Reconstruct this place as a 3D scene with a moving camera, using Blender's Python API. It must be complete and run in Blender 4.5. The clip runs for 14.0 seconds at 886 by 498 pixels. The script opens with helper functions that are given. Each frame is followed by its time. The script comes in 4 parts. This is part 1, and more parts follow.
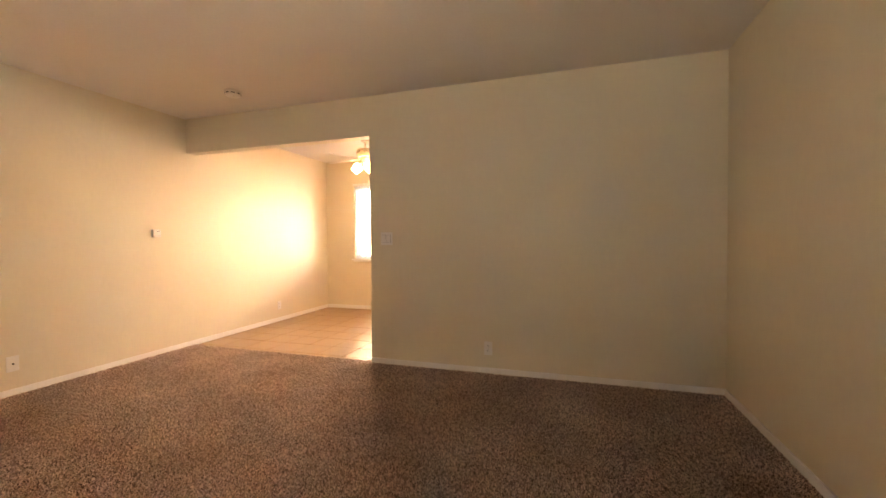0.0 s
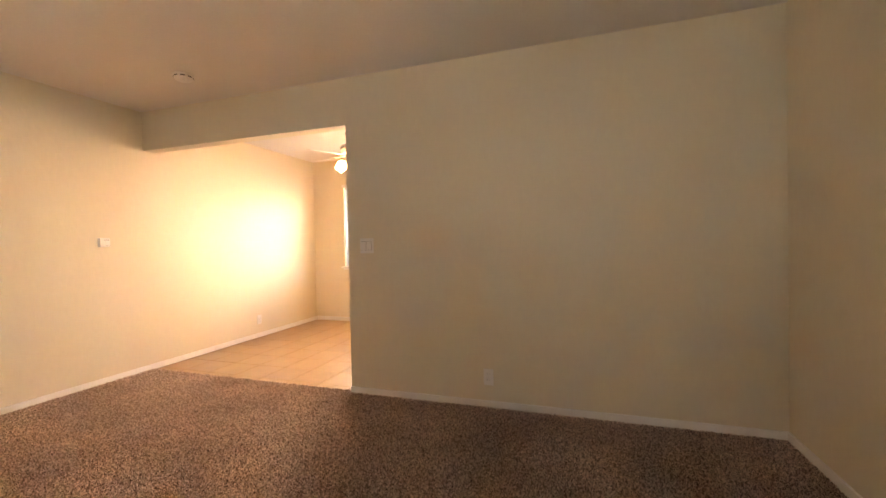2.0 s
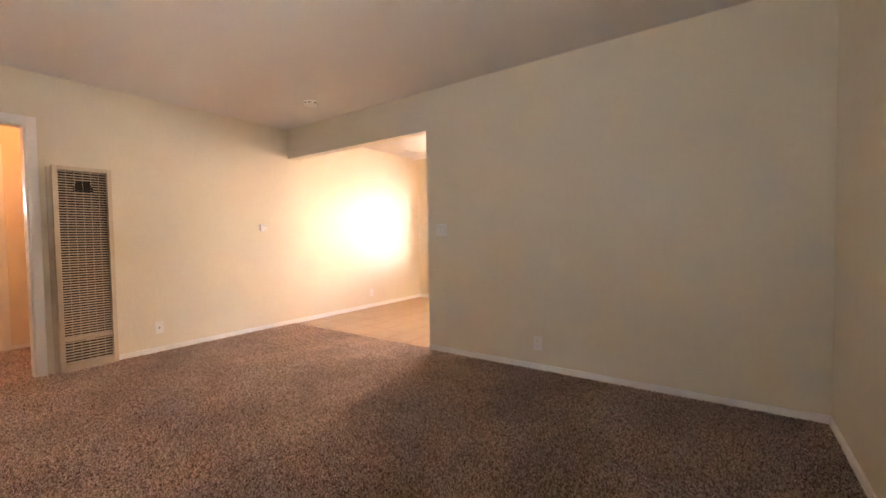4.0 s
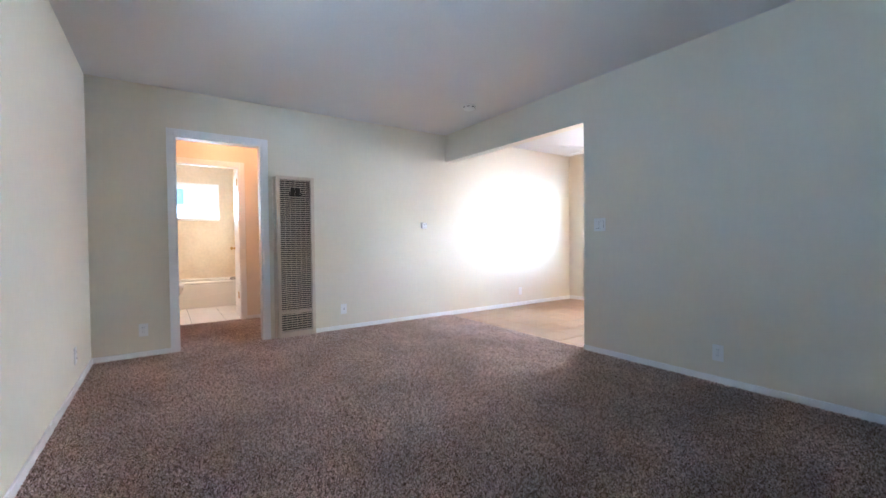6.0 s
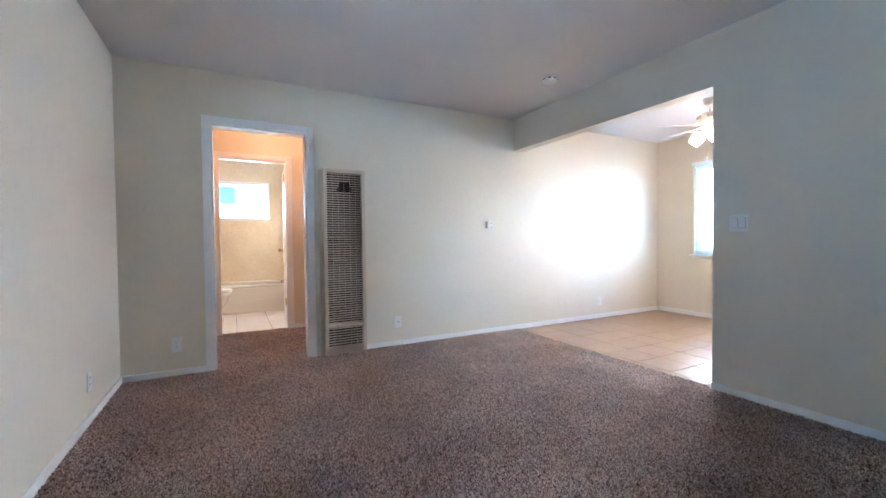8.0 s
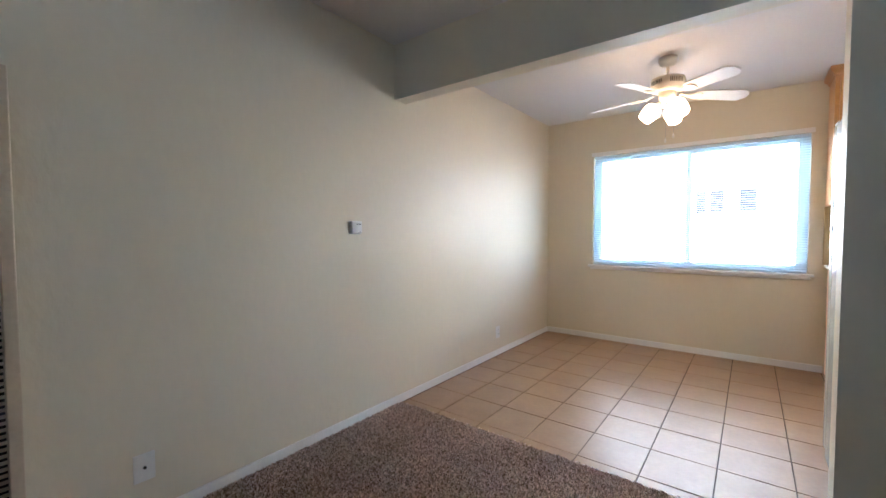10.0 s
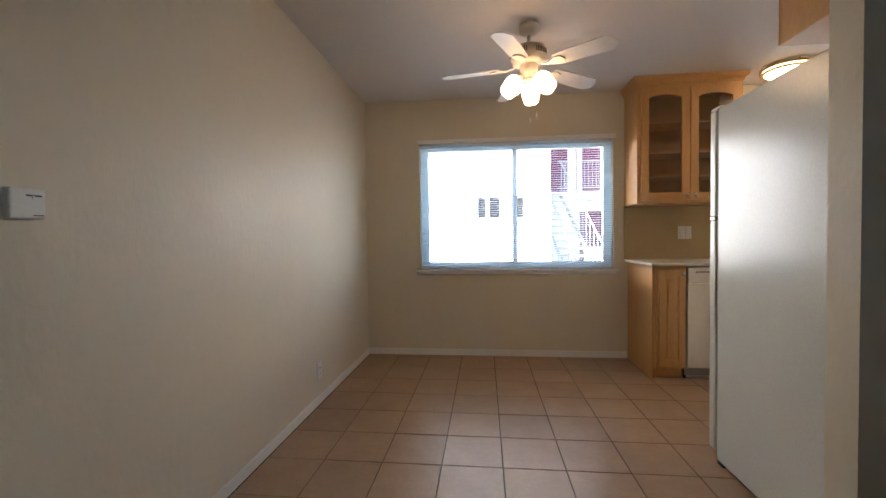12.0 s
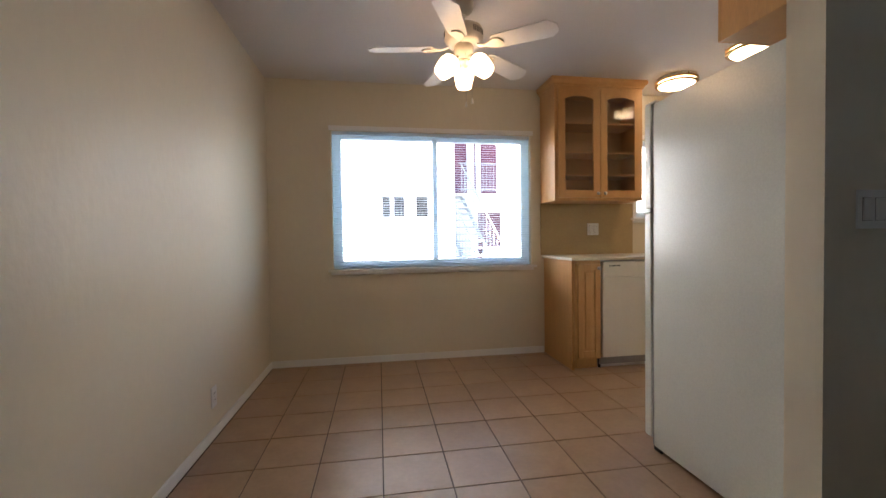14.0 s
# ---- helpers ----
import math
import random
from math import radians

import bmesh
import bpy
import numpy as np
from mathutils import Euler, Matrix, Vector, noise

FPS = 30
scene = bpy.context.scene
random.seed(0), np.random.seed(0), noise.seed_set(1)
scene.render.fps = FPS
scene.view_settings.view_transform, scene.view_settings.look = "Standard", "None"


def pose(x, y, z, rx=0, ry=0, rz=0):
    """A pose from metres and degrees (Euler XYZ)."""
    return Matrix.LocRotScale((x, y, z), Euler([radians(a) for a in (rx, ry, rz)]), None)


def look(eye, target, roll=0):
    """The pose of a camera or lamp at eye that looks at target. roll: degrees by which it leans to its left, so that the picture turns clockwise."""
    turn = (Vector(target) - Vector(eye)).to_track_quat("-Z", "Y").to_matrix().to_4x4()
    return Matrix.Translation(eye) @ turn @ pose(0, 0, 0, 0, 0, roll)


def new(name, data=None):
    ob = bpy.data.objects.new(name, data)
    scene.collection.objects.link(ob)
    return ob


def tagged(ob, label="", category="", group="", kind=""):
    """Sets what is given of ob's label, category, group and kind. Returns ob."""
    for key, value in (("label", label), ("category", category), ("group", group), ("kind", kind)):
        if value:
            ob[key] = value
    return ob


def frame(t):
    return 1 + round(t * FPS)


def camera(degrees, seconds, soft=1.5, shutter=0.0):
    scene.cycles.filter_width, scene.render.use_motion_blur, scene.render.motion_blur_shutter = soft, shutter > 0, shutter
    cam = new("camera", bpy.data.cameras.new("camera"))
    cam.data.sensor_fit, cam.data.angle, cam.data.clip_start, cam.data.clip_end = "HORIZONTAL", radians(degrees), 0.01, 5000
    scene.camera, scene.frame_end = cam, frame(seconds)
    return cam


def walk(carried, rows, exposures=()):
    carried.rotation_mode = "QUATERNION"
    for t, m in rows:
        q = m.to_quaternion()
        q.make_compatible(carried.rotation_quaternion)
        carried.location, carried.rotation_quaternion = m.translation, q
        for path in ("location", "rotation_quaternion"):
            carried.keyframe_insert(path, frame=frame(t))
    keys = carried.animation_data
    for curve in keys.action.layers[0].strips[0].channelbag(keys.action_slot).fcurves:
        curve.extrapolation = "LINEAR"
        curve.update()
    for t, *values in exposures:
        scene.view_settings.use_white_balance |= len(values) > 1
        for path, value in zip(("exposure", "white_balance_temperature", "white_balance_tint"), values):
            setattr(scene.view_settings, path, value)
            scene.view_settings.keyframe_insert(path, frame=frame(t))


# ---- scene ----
cam = camera(95.4, 14.0)

# the path walked: seconds and pose
PATH = [
    (0, (3.982, -3.353, 1.145), (3.377, -1.448, 1.098), -0.5),
    (0.5, (3.815, -3.147, 1.202), (3.094, -1.282, 1.152), -0.8),
    (1, (3.724, -2.955, 1.191), (3.065, -1.067, 1.147), -0.8),
    (1.5, (3.801, -2.828, 1.15), (3.161, -0.933, 1.113), -1.0),
    (2, (3.912, -2.768, 1.168), (3.283, -0.869, 1.137), -1.2),
    (2.2, (3.954, -2.739, 1.149), (3.32, -0.842, 1.106), -1.2),
    (4.3, (4.59, -3.095, 1.08), (3.336, -1.538, 1.027), -0.8),
    (4.5, (4.587, -3.096, 1.052), (3.273, -1.589, 1.009), -0.7),
    (5, (4.576, -3.129, 1.034), (3.122, -1.756, 0.992), -0.8),
    (5.5, (4.556, -3.154, 1.023), (3.0, -1.898, 0.986), -0.7),
    (6, (4.537, -3.19, 1.027), (2.892, -2.053, 0.987), -0.6),
    (6.5, (4.496, -3.226, 1.008), (2.781, -2.197, 0.972), -0.6),
    (7, (4.419, -3.212, 1.005), (2.653, -2.274, 0.967), -0.6),
    (7.2, (4.358, -3.2, 1.007), (2.582, -2.28, 0.967), -0.6),
    (9.3, (2.547, -2.338, 1.184), (0.842, -1.296, 1.103), -0.5),
    (9.5, (2.37, -2.27, 1.192), (0.731, -1.129, 1.108), -0.2),
    (10, (1.951, -2.015, 1.2), (0.739, -0.427, 1.118), -0.1),
    (10.5, (1.59, -1.717, 1.174), (0.753, 0.098, 1.108), -0.2),
    (11, (1.316, -1.493, 1.161), (0.824, 0.444, 1.095), -0.3),
    (11.5, (1.211, -1.32, 1.147), (0.893, 0.654, 1.085), -0.8),
    (12, (1.153, -1.257, 1.132), (0.948, 0.732, 1.081), -0.7),
    (12.5, (1.076, -1.22, 1.122), (0.979, 0.777, 1.077), -0.7),
    (13, (0.988, -1.186, 1.114), (0.986, 0.813, 1.071), -0.7),
    (13.5, (0.894, -1.137, 1.099), (0.996, 0.86, 1.054), -0.6),
    (14, (0.928, -0.989, 1.085), (1.242, 0.986, 1.037), -0.8),
]
# seconds, stops, kelvin, tint
EXPOSURES = [
    (0.0, 5.15, 11900, 29),
    (1.0, 5.45, 11500, 29),
    (2.2, 5.2, 11000, 29),
    (4.5, 5.45, 7300, 27),
    (5.0, 5.5, 6400, 25),
    (5.5, 5.42, 5350, 15),
    (6.5, 5.4, 4850, 8),
    (7.2, 5.38, 4850, 8),
    (9.5, 4.55, 5100, 8),
    (10.5, 3.75, 5900, 10),
    (11.5, 3.0, 6200, 12),
    (14.0, 3.0, 6200, 12),
]
walk(cam, [(t, look(eye, target, roll)) for t, eye, target, roll in PATH], EXPOSURES)

# ---------------------------------------------------------------- light
world = bpy.data.worlds.new("world")
scene.world = world
world.use_nodes = True
wn = world.node_tree
sky = wn.nodes.new("ShaderNodeTexSky")
sky.sky_type = "NISHITA"
sky.sun_disc = False
sky.sun_elevation = radians(32)
sky.sun_rotation = radians(216)
wn.links.new(sky.outputs[0], wn.nodes["Background"].inputs[0])
wn.nodes["Background"].inputs[1].default_value = 0.15

sun_data = bpy.data.lights.new("sun", "SUN")
sun_data.energy = 5.0
sun_data.angle = radians(0.5)
sun_data.color = (1.0, 0.96, 0.9)
sun = new("sun", sun_data)
sun.matrix_world = look((-8.45, -11.63, 8.98), (0, 0, 0))


def point_lamp(name, place, watts, color, radius=0.08):
    data = bpy.data.lights.new(name, "POINT")
    data.energy, data.color, data.shadow_soft_size = watts, color, radius
    ob = new(name, data)
    ob.location = place
    return ob


# skylight in the opening of the living room window
area = bpy.data.lights.new("window_skylight", "AREA")
area.shape, area.size, area.size_y, area.energy, area.color = "RECTANGLE", 1.66, 1.2, 0.3, (0.78, 0.93, 1.0)
new("window_skylight", area).matrix_world = look((3.48, -3.90, 1.44), (3.48, 0.0, 1.44))
FAN_GLOW = 1.45
KITCHEN_GLOW = 2.2
point_lamp("hall_lamp", (-0.68, -2.55, 2.36), 0.4, (1.0, 0.49, 0.23))
# warm fill added to brighten the bathroom; no fixture is seen there
point_lamp("bath_fill", (-2.0, -3.55, 2.1), 0.62, (1.0, 0.66, 0.38))

# ---------------------------------------------------------------- materials


def mat(name, color, rough=0.5, color2=None, scale=6.0, detail_scale=60.0, mix=0.5, bump=0.0, bump_scale=80.0,
        metal=0.0, stretch=(1, 1, 1), spec=0.5, grain=0.06, rough_var=0.08, random_value=0.0, bump_dist=0.004):
    """A surface with two scales of variation in colour, some in gloss, and fine relief."""
    m = bpy.data.materials.new(name)
    m.use_nodes = True
    nt = m.node_tree
    n, l = nt.nodes, nt.links
    bs = n["Principled BSDF"]
    bs.inputs["Metallic"].default_value = metal
    bs.inputs["Specular IOR Level"].default_value = spec
    tc = n.new("ShaderNodeTexCoord")
    mp = n.new("ShaderNodeMapping")
    mp.inputs["Scale"].default_value = stretch
    l.new(tc.outputs["Object"], mp.inputs["Vector"])
    big = n.new("ShaderNodeTexNoise")
    big.inputs["Scale"].default_value = scale
    big.inputs["Detail"].default_value = 4
    l.new(mp.outputs[0], big.inputs["Vector"])
    fine = n.new("ShaderNodeTexNoise")
    fine.inputs["Scale"].default_value = detail_scale
    fine.inputs["Detail"].default_value = 3
    l.new(mp.outputs[0], fine.inputs["Vector"])
    if random_value:
        inf = n.new("ShaderNodeObjectInfo")
        off = n.new("ShaderNodeVectorMath")
        off.operation = "SCALE"
        off.inputs[0].default_value = (37, 53, 71)
        l.new(inf.outputs["Random"], off.inputs["Scale"])
        l.new(off.outputs[0], mp.inputs["Location"])
    c2 = color2 or tuple(v * 0.86 for v in color)
    ramp = n.new("ShaderNodeValToRGB")
    ramp.color_ramp.elements[0].position, ramp.color_ramp.elements[1].position = 0.5 - mix / 2, 0.5 + mix / 2
    ramp.color_ramp.elements[0].color = (*c2, 1)
    ramp.color_ramp.elements[1].color = (*color, 1)
    l.new(big.outputs["Fac"], ramp.inputs["Fac"])
    hs = n.new("ShaderNodeHueSaturation")
    ma = n.new("ShaderNodeMapRange")
    ma.inputs["From Min"].default_value, ma.inputs["From Max"].default_value = 0.3, 0.7
    ma.inputs["To Min"].default_value, ma.inputs["To Max"].default_value = 1 - grain, 1 + grain
    l.new(fine.outputs["Fac"], ma.inputs["Value"])
    l.new(ramp.outputs[0], hs.inputs["Color"])
    if random_value:
        add = n.new("ShaderNodeMath")
        add.operation = "MULTIPLY_ADD"
        add.inputs[1].default_value = random_value
        l.new(inf.outputs["Random"], add.inputs[0])
        l.new(ma.outputs[0], add.inputs[2])
        sub = n.new("ShaderNodeMath")
        sub.operation = "SUBTRACT"
        sub.inputs[1].default_value = random_value / 2
        l.new(add.outputs[0], sub.inputs[0])
        l.new(sub.outputs[0], hs.inputs["Value"])
    else:
        l.new(ma.outputs[0], hs.inputs["Value"])
    l.new(hs.outputs[0], bs.inputs["Base Color"])
    mr = n.new("ShaderNodeMapRange")
    mr.inputs["To Min"].default_value, mr.inputs["To Max"].default_value = max(0.29 if rough > 0.29 else 0.02, rough - rough_var), min(1, rough + rough_var)
    l.new(big.outputs["Fac"], mr.inputs["Value"])
    l.new(mr.outputs[0], bs.inputs["Roughness"])
    if bump:
        rel = n.new("ShaderNodeTexNoise")
        rel.inputs["Scale"].default_value = bump_scale
        rel.inputs["Detail"].default_value = 3
        l.new(tc.outputs["Object"] if stretch == (1, 1, 1) else mp.outputs[0], rel.inputs["Vector"])
        b = n.new("ShaderNodeBump")
        b.inputs["Strength"].default_value = bump
        b.inputs["Distance"].default_value = bump_dist
        l.new(rel.outputs["Fac"], b.inputs["Height"])
        l.new(b.outputs[0], bs.inputs["Normal"])
    return m


def glow(name, color, strength):
    m = bpy.data.materials.new(name)
    m.use_nodes = True
    bs = m.node_tree.nodes["Principled BSDF"]
    bs.inputs["Base Color"].default_value = (0.9, 0.88, 0.84, 1)
    bs.inputs["Roughness"].default_value = 0.3
    bs.inputs["Emission Color"].default_value = (*color, 1)
    bs.inputs["Emission Strength"].default_value = strength
    return m


def clear_glass(name, tint=(1, 1, 1), rough=0.0):
    """Thin pane: mostly let through, with a mirror-like sheen by Fresnel."""
    m = bpy.data.materials.new(name)
    m.use_nodes = True
    n, l = m.node_tree.nodes, m.node_tree.links
    n.remove(n["Principled BSDF"])
    tr = n.new("ShaderNodeBsdfTransparent")
    tr.inputs[0].default_value = (*tint, 1)
    gl = n.new("ShaderNodeBsdfGlossy")
    gl.inputs["Roughness"].default_value = rough
    lw = n.new("ShaderNodeLayerWeight")
    lw.inputs["Blend"].default_value = 0.5
    pw = n.new("ShaderNodeMath")
    pw.operation, pw.inputs[1].default_value = "POWER", 5.0
    fr = n.new("ShaderNodeMath")
    fr.operation, fr.inputs[1].default_value, fr.inputs[2].default_value = "MULTIPLY_ADD", 0.93, 0.035
    l.new(lw.outputs["Facing"], pw.inputs[0])
    l.new(pw.outputs[0], fr.inputs[0])
    mx = n.new("ShaderNodeMixShader")
    l.new(fr.outputs[0], mx.inputs[0])
    l.new(tr.outputs[0], mx.inputs[1])
    l.new(gl.outputs[0], mx.inputs[2])
    l.new(mx.outputs[0], n["Material Output"].inputs[0])
    return m


def frosted(name, tint, cloud=0.8):
    m = bpy.data.materials.new(name)
    m.use_nodes = True
    n, l = m.node_tree.nodes, m.node_tree.links
    n.remove(n["Principled BSDF"])
    a = n.new("ShaderNodeBsdfTranslucent")
    a.inputs[0].default_value = (*tint, 1)
    b = n.new("ShaderNodeBsdfTransparent")
    mx = n.new("ShaderNodeMixShader")
    mx.inputs[0].default_value = cloud
    l.new(b.outputs[0], mx.inputs[1])
    l.new(a.outputs[0], mx.inputs[2])
    l.new(mx.outputs[0], n["Material Output"].inputs[0])
    return m


M_WALL = mat("cream_wall_paint", (0.74, 0.68, 0.545), 0.46, (0.715, 0.65, 0.515), 1.3, 30, 0.6, 0.9, 34, spec=0.25, grain=0.012, bump_dist=0.0022, stretch=(1, 1, 0.55))
M_CEIL = mat("ceiling_paint", (0.74, 0.71, 0.68), 0.6, (0.71, 0.68, 0.65), 1.0, 60, 0.6, 0.3, 120, grain=0.02, bump_dist=0.003)
M_TRIM = mat("white_trim_paint", (0.86, 0.855, 0.83), 0.37, (0.83, 0.82, 0.80), 4, 80, 0.6, 0.08, 60, grain=0.02)
M_HALL = mat("hall_wall_paint", (0.80, 0.70, 0.55), 0.4, (0.77, 0.67, 0.52), 1.3, 30, 0.6, 0.2, 55, grain=0.012)
M_TILE = mat("floor_tile", (0.42, 0.275, 0.165), 0.37, (0.35, 0.22, 0.13), 7.0, 45.0, 0.5, 0.12, 20, grain=0.05, random_value=0.10, rough_var=0.07)
M_GROUT = mat("grout", (0.11, 0.072, 0.048), 0.9, (0.08, 0.052, 0.034), 8, 120, 0.5, 0.4, 200)
M_MAPLE = mat("maple_wood", (0.64, 0.36, 0.14), 0.35, (0.55, 0.29, 0.10), 3.0, 40.0, 0.6, 0.05, 40, stretch=(6, 6, 0.7), grain=0.07, random_value=0.08)
M_MAPLE_IN = mat("maple_interior", (0.60, 0.36, 0.16), 0.45, (0.52, 0.30, 0.12), 3.0, 40.0, 0.6, 0.05, 40, stretch=(6, 6, 0.7), grain=0.06)
M_BACKSPLASH = mat("tan_backsplash", (0.46, 0.345, 0.175), 0.4, (0.42, 0.31, 0.155), 5, 70, 0.6, 0.08, 80, grain=0.04)
M_COUNTER = mat("counter_laminate", (0.66, 0.60, 0.48), 0.36, (0.58, 0.52, 0.41), 30, 160, 0.5, grain=0.08)
M_FRIDGE = mat("fridge_enamel", (0.72, 0.74, 0.69), 0.17, (0.68, 0.70, 0.65), 2.6, 120, 0.6, 0.4, 160, grain=0.04, bump_dist=0.0016, rough_var=0.05, spec=0.7)
M_WHITE = mat("white_plastic", (0.80, 0.79, 0.76), 0.35, (0.76, 0.75, 0.72), 8, 90, 0.6, grain=0.02)
M_APPL = mat("dishwasher_enamel", (0.78, 0.74, 0.64), 0.36, (0.74, 0.70, 0.60), 4, 90, 0.6, grain=0.02)
M_GASKET = mat("grey_rubber", (0.36, 0.36, 0.35), 0.6, (0.30, 0.30, 0.29), 8, 90)
M_BLACK = mat("black_plastic", (0.02, 0.02, 0.02), 0.5, (0.03, 0.03, 0.03), 8, 90)
M_HEATER = mat("heater_enamel", (0.64, 0.54, 0.41), 0.4, (0.56, 0.46, 0.34), 2.5, 60, 0.6, 0.06, 80, grain=0.04)
# near-black for the soot on the louvres and the painted shade behind them
M_HEATER_IN = mat("heater_soot_and_shade", (0.05, 0.043, 0.036), 0.9, (0.02, 0.017, 0.015), 5, 60)
M_BRASS = mat("brass", (0.55, 0.36, 0.12), 0.3, (0.48, 0.30, 0.1), 8, 60, metal=1.0)
M_NICKEL = mat("nickel", (0.55, 0.53, 0.5), 0.3, (0.48, 0.46, 0.43), 8, 60, metal=1.0)
M_PORCELAIN = mat("porcelain", (0.84, 0.80, 0.72), 0.12, (0.82, 0.78, 0.70), 3, 60, grain=0.01)
M_BATHWALL = mat("bath_surround", (0.76, 0.65, 0.48), 0.36, (0.68, 0.55, 0.38), 3.2, 24, 0.5, 0.05, 30, grain=0.05)
M_BATHTILE = mat("bath_floor_tile", (0.76, 0.69, 0.60), 0.36, (0.68, 0.60, 0.50), 5, 40, random_value=0.05)
M_VINYL = mat("window_vinyl", (0.82, 0.87, 0.90), 0.4, (0.79, 0.84, 0.87), 6, 60, grain=0.02)
_n, _l = M_VINYL.node_tree.nodes, M_VINYL.node_tree.links
_tr = _n.new("ShaderNodeBsdfTranslucent")
_tr.inputs[0].default_value = (0.72, 0.86, 0.95, 1)
_mx = _n.new("ShaderNodeMixShader")
_mx.inputs[0].default_value = 0.28
_l.new(_n["Principled BSDF"].outputs[0], _mx.inputs[1])
_l.new(_tr.outputs[0], _mx.inputs[2])
_l.new(_mx.outputs[0], _n["Material Output"].inputs[0])
M_SLAT = mat("blind_slat", (0.84, 0.87, 0.90), 0.4, (0.82, 0.85, 0.88), 6, 60, grain=0.02)
_n, _l = M_SLAT.node_tree.nodes, M_SLAT.node_tree.links
_tr = _n.new("ShaderNodeBsdfTranslucent")
_tr.inputs[0].default_value = (0.75, 0.86, 0.95, 1)
_mx = _n.new("ShaderNodeMixShader")
_mx.inputs[0].default_value = 0.5
_l.new(_n["Principled BSDF"].outputs[0], _mx.inputs[1])
_l.new(_tr.outputs[0], _mx.inputs[2])
_l.new(_mx.outputs[0], _n["Material Output"].inputs[0])
M_FAN = mat("fan_enamel", (0.76, 0.71, 0.62), 0.35, (0.72, 0.67, 0.58), 8, 60, grain=0.02)
M_BLADE = mat("fan_blade_white", (0.80, 0.79, 0.77), 0.4, (0.76, 0.75, 0.73), 6, 60, grain=0.02)
M_STUCCO = mat("white_stucco", (0.80, 0.80, 0.78), 0.9, (0.74, 0.74, 0.72), 2.0, 30, 0.6, 0.5, 60, grain=0.04)
M_MAROON = mat("maroon_paint", (0.15, 0.055, 0.085), 0.7, (0.12, 0.045, 0.07), 3, 40, grain=0.05, spec=0.1)
M_CONCRETE = mat("concrete", (0.50, 0.49, 0.46), 0.9, (0.42, 0.41, 0.38), 1.2, 40, 0.6, 0.4, 40, grain=0.08)
M_RAIL = mat("pale_painted_metal", (0.42, 0.45, 0.47), 0.6, (0.36, 0.39, 0.41), 6, 60, grain=0.03)
M_DARKGLASS = mat("dark_window_glass", (0.02, 0.022, 0.025), 0.5, (0.015, 0.016, 0.018), 2, 20, spec=0.1)
M_ROOF = mat("roofing", (0.25, 0.23, 0.21), 0.9, (0.2, 0.18, 0.17), 3, 60, bump=0.3)
M_BARE = mat("grey_metal", (0.4, 0.4, 0.4), 0.4, (0.32, 0.32, 0.32), 8, 60, metal=0.8)
M_GLASS = clear_glass("clear_glass")
M_CABGLASS = clear_glass("cabinet_glass", (0.93, 0.91, 0.88))
M_FROST = frosted("frosted_glass", (0.62, 0.69, 0.71))
M_FROST_DIM = frosted("frosted_glass_shaded", (0.15, 0.19, 0.235), 0.97)
M_SHADE = glow("lit_opal_glass", (1.0, 0.62, 0.33), FAN_GLOW)
M_DIFFUSER = glow("lit_lamp_diffuser", (1.0, 0.72, 0.42), KITCHEN_GLOW)

# carpet: shag of brown, dark and beige yarns
M_CARPET = bpy.data.materials.new("brown_shag_carpet")
M_CARPET.use_nodes = True
_n, _l = M_CARPET.node_tree.nodes, M_CARPET.node_tree.links
_g = _n.new("ShaderNodeNewGeometry")
_r = _n.new("ShaderNodeValToRGB")
_r.color_ramp.interpolation = "LINEAR"
_r.color_ramp.elements[0].color = (0.16, 0.110, 0.090, 1)
_r.color_ramp.elements[1].color = (0.96, 0.82, 0.73, 1)
_e = _r.color_ramp.elements.new(0.45)
_e.color = (0.58, 0.43, 0.35, 1)
_l.new(_g.outputs["Random Per Island"], _r.inputs[0])
_t = _n.new("ShaderNodeTexCoord")
_p = _n.new("ShaderNodeTexNoise")
_p.inputs["Scale"].default_value = 2.2
_p.inputs["Detail"].default_value = 5
_l.new(_t.outputs["Object"], _p.inputs["Vector"])
_m = _n.new("ShaderNodeMapRange")
_m.inputs["From Min"].default_value, _m.inputs["From Max"].default_value = 0.3, 0.7
_m.inputs["To Min"].default_value, _m.inputs["To Max"].default_value = 0.82, 1.15
_l.new(_p.outputs["Fac"], _m.inputs["Value"])
_h = _n.new("ShaderNodeHueSaturation")
_l.new(_r.outputs[0], _h.inputs["Color"])
_l.new(_m.outputs[0], _h.inputs["Value"])
_l.new(_h.outputs[0], _n["Principled BSDF"].inputs["Base Color"])
_n["Principled BSDF"].inputs["Roughness"].default_value = 0.95
_n["Principled BSDF"].inputs["Specular IOR Level"].default_value = 0.15
# light passes through the yarn as well as off it
_tr = _n.new("ShaderNodeBsdfTranslucent")
_l.new(_h.outputs[0], _tr.inputs[0])
_mx = _n.new("ShaderNodeMixShader")
_mx.inputs[0].default_value = 0.5
_l.new(_n["Principled BSDF"].outputs[0], _mx.inputs[1])
_l.new(_tr.outputs[0], _mx.inputs[2])
_l.new(_mx.outputs[0], _n["Material Output"].inputs[0])
M_BACKING = mat("carpet_backing", (0.40, 0.28, 0.21), 0.95, (0.22, 0.15, 0.11), 60, 200, 0.4, 0.6, 160, grain=0.3)

# ---------------------------------------------------------------- building helpers


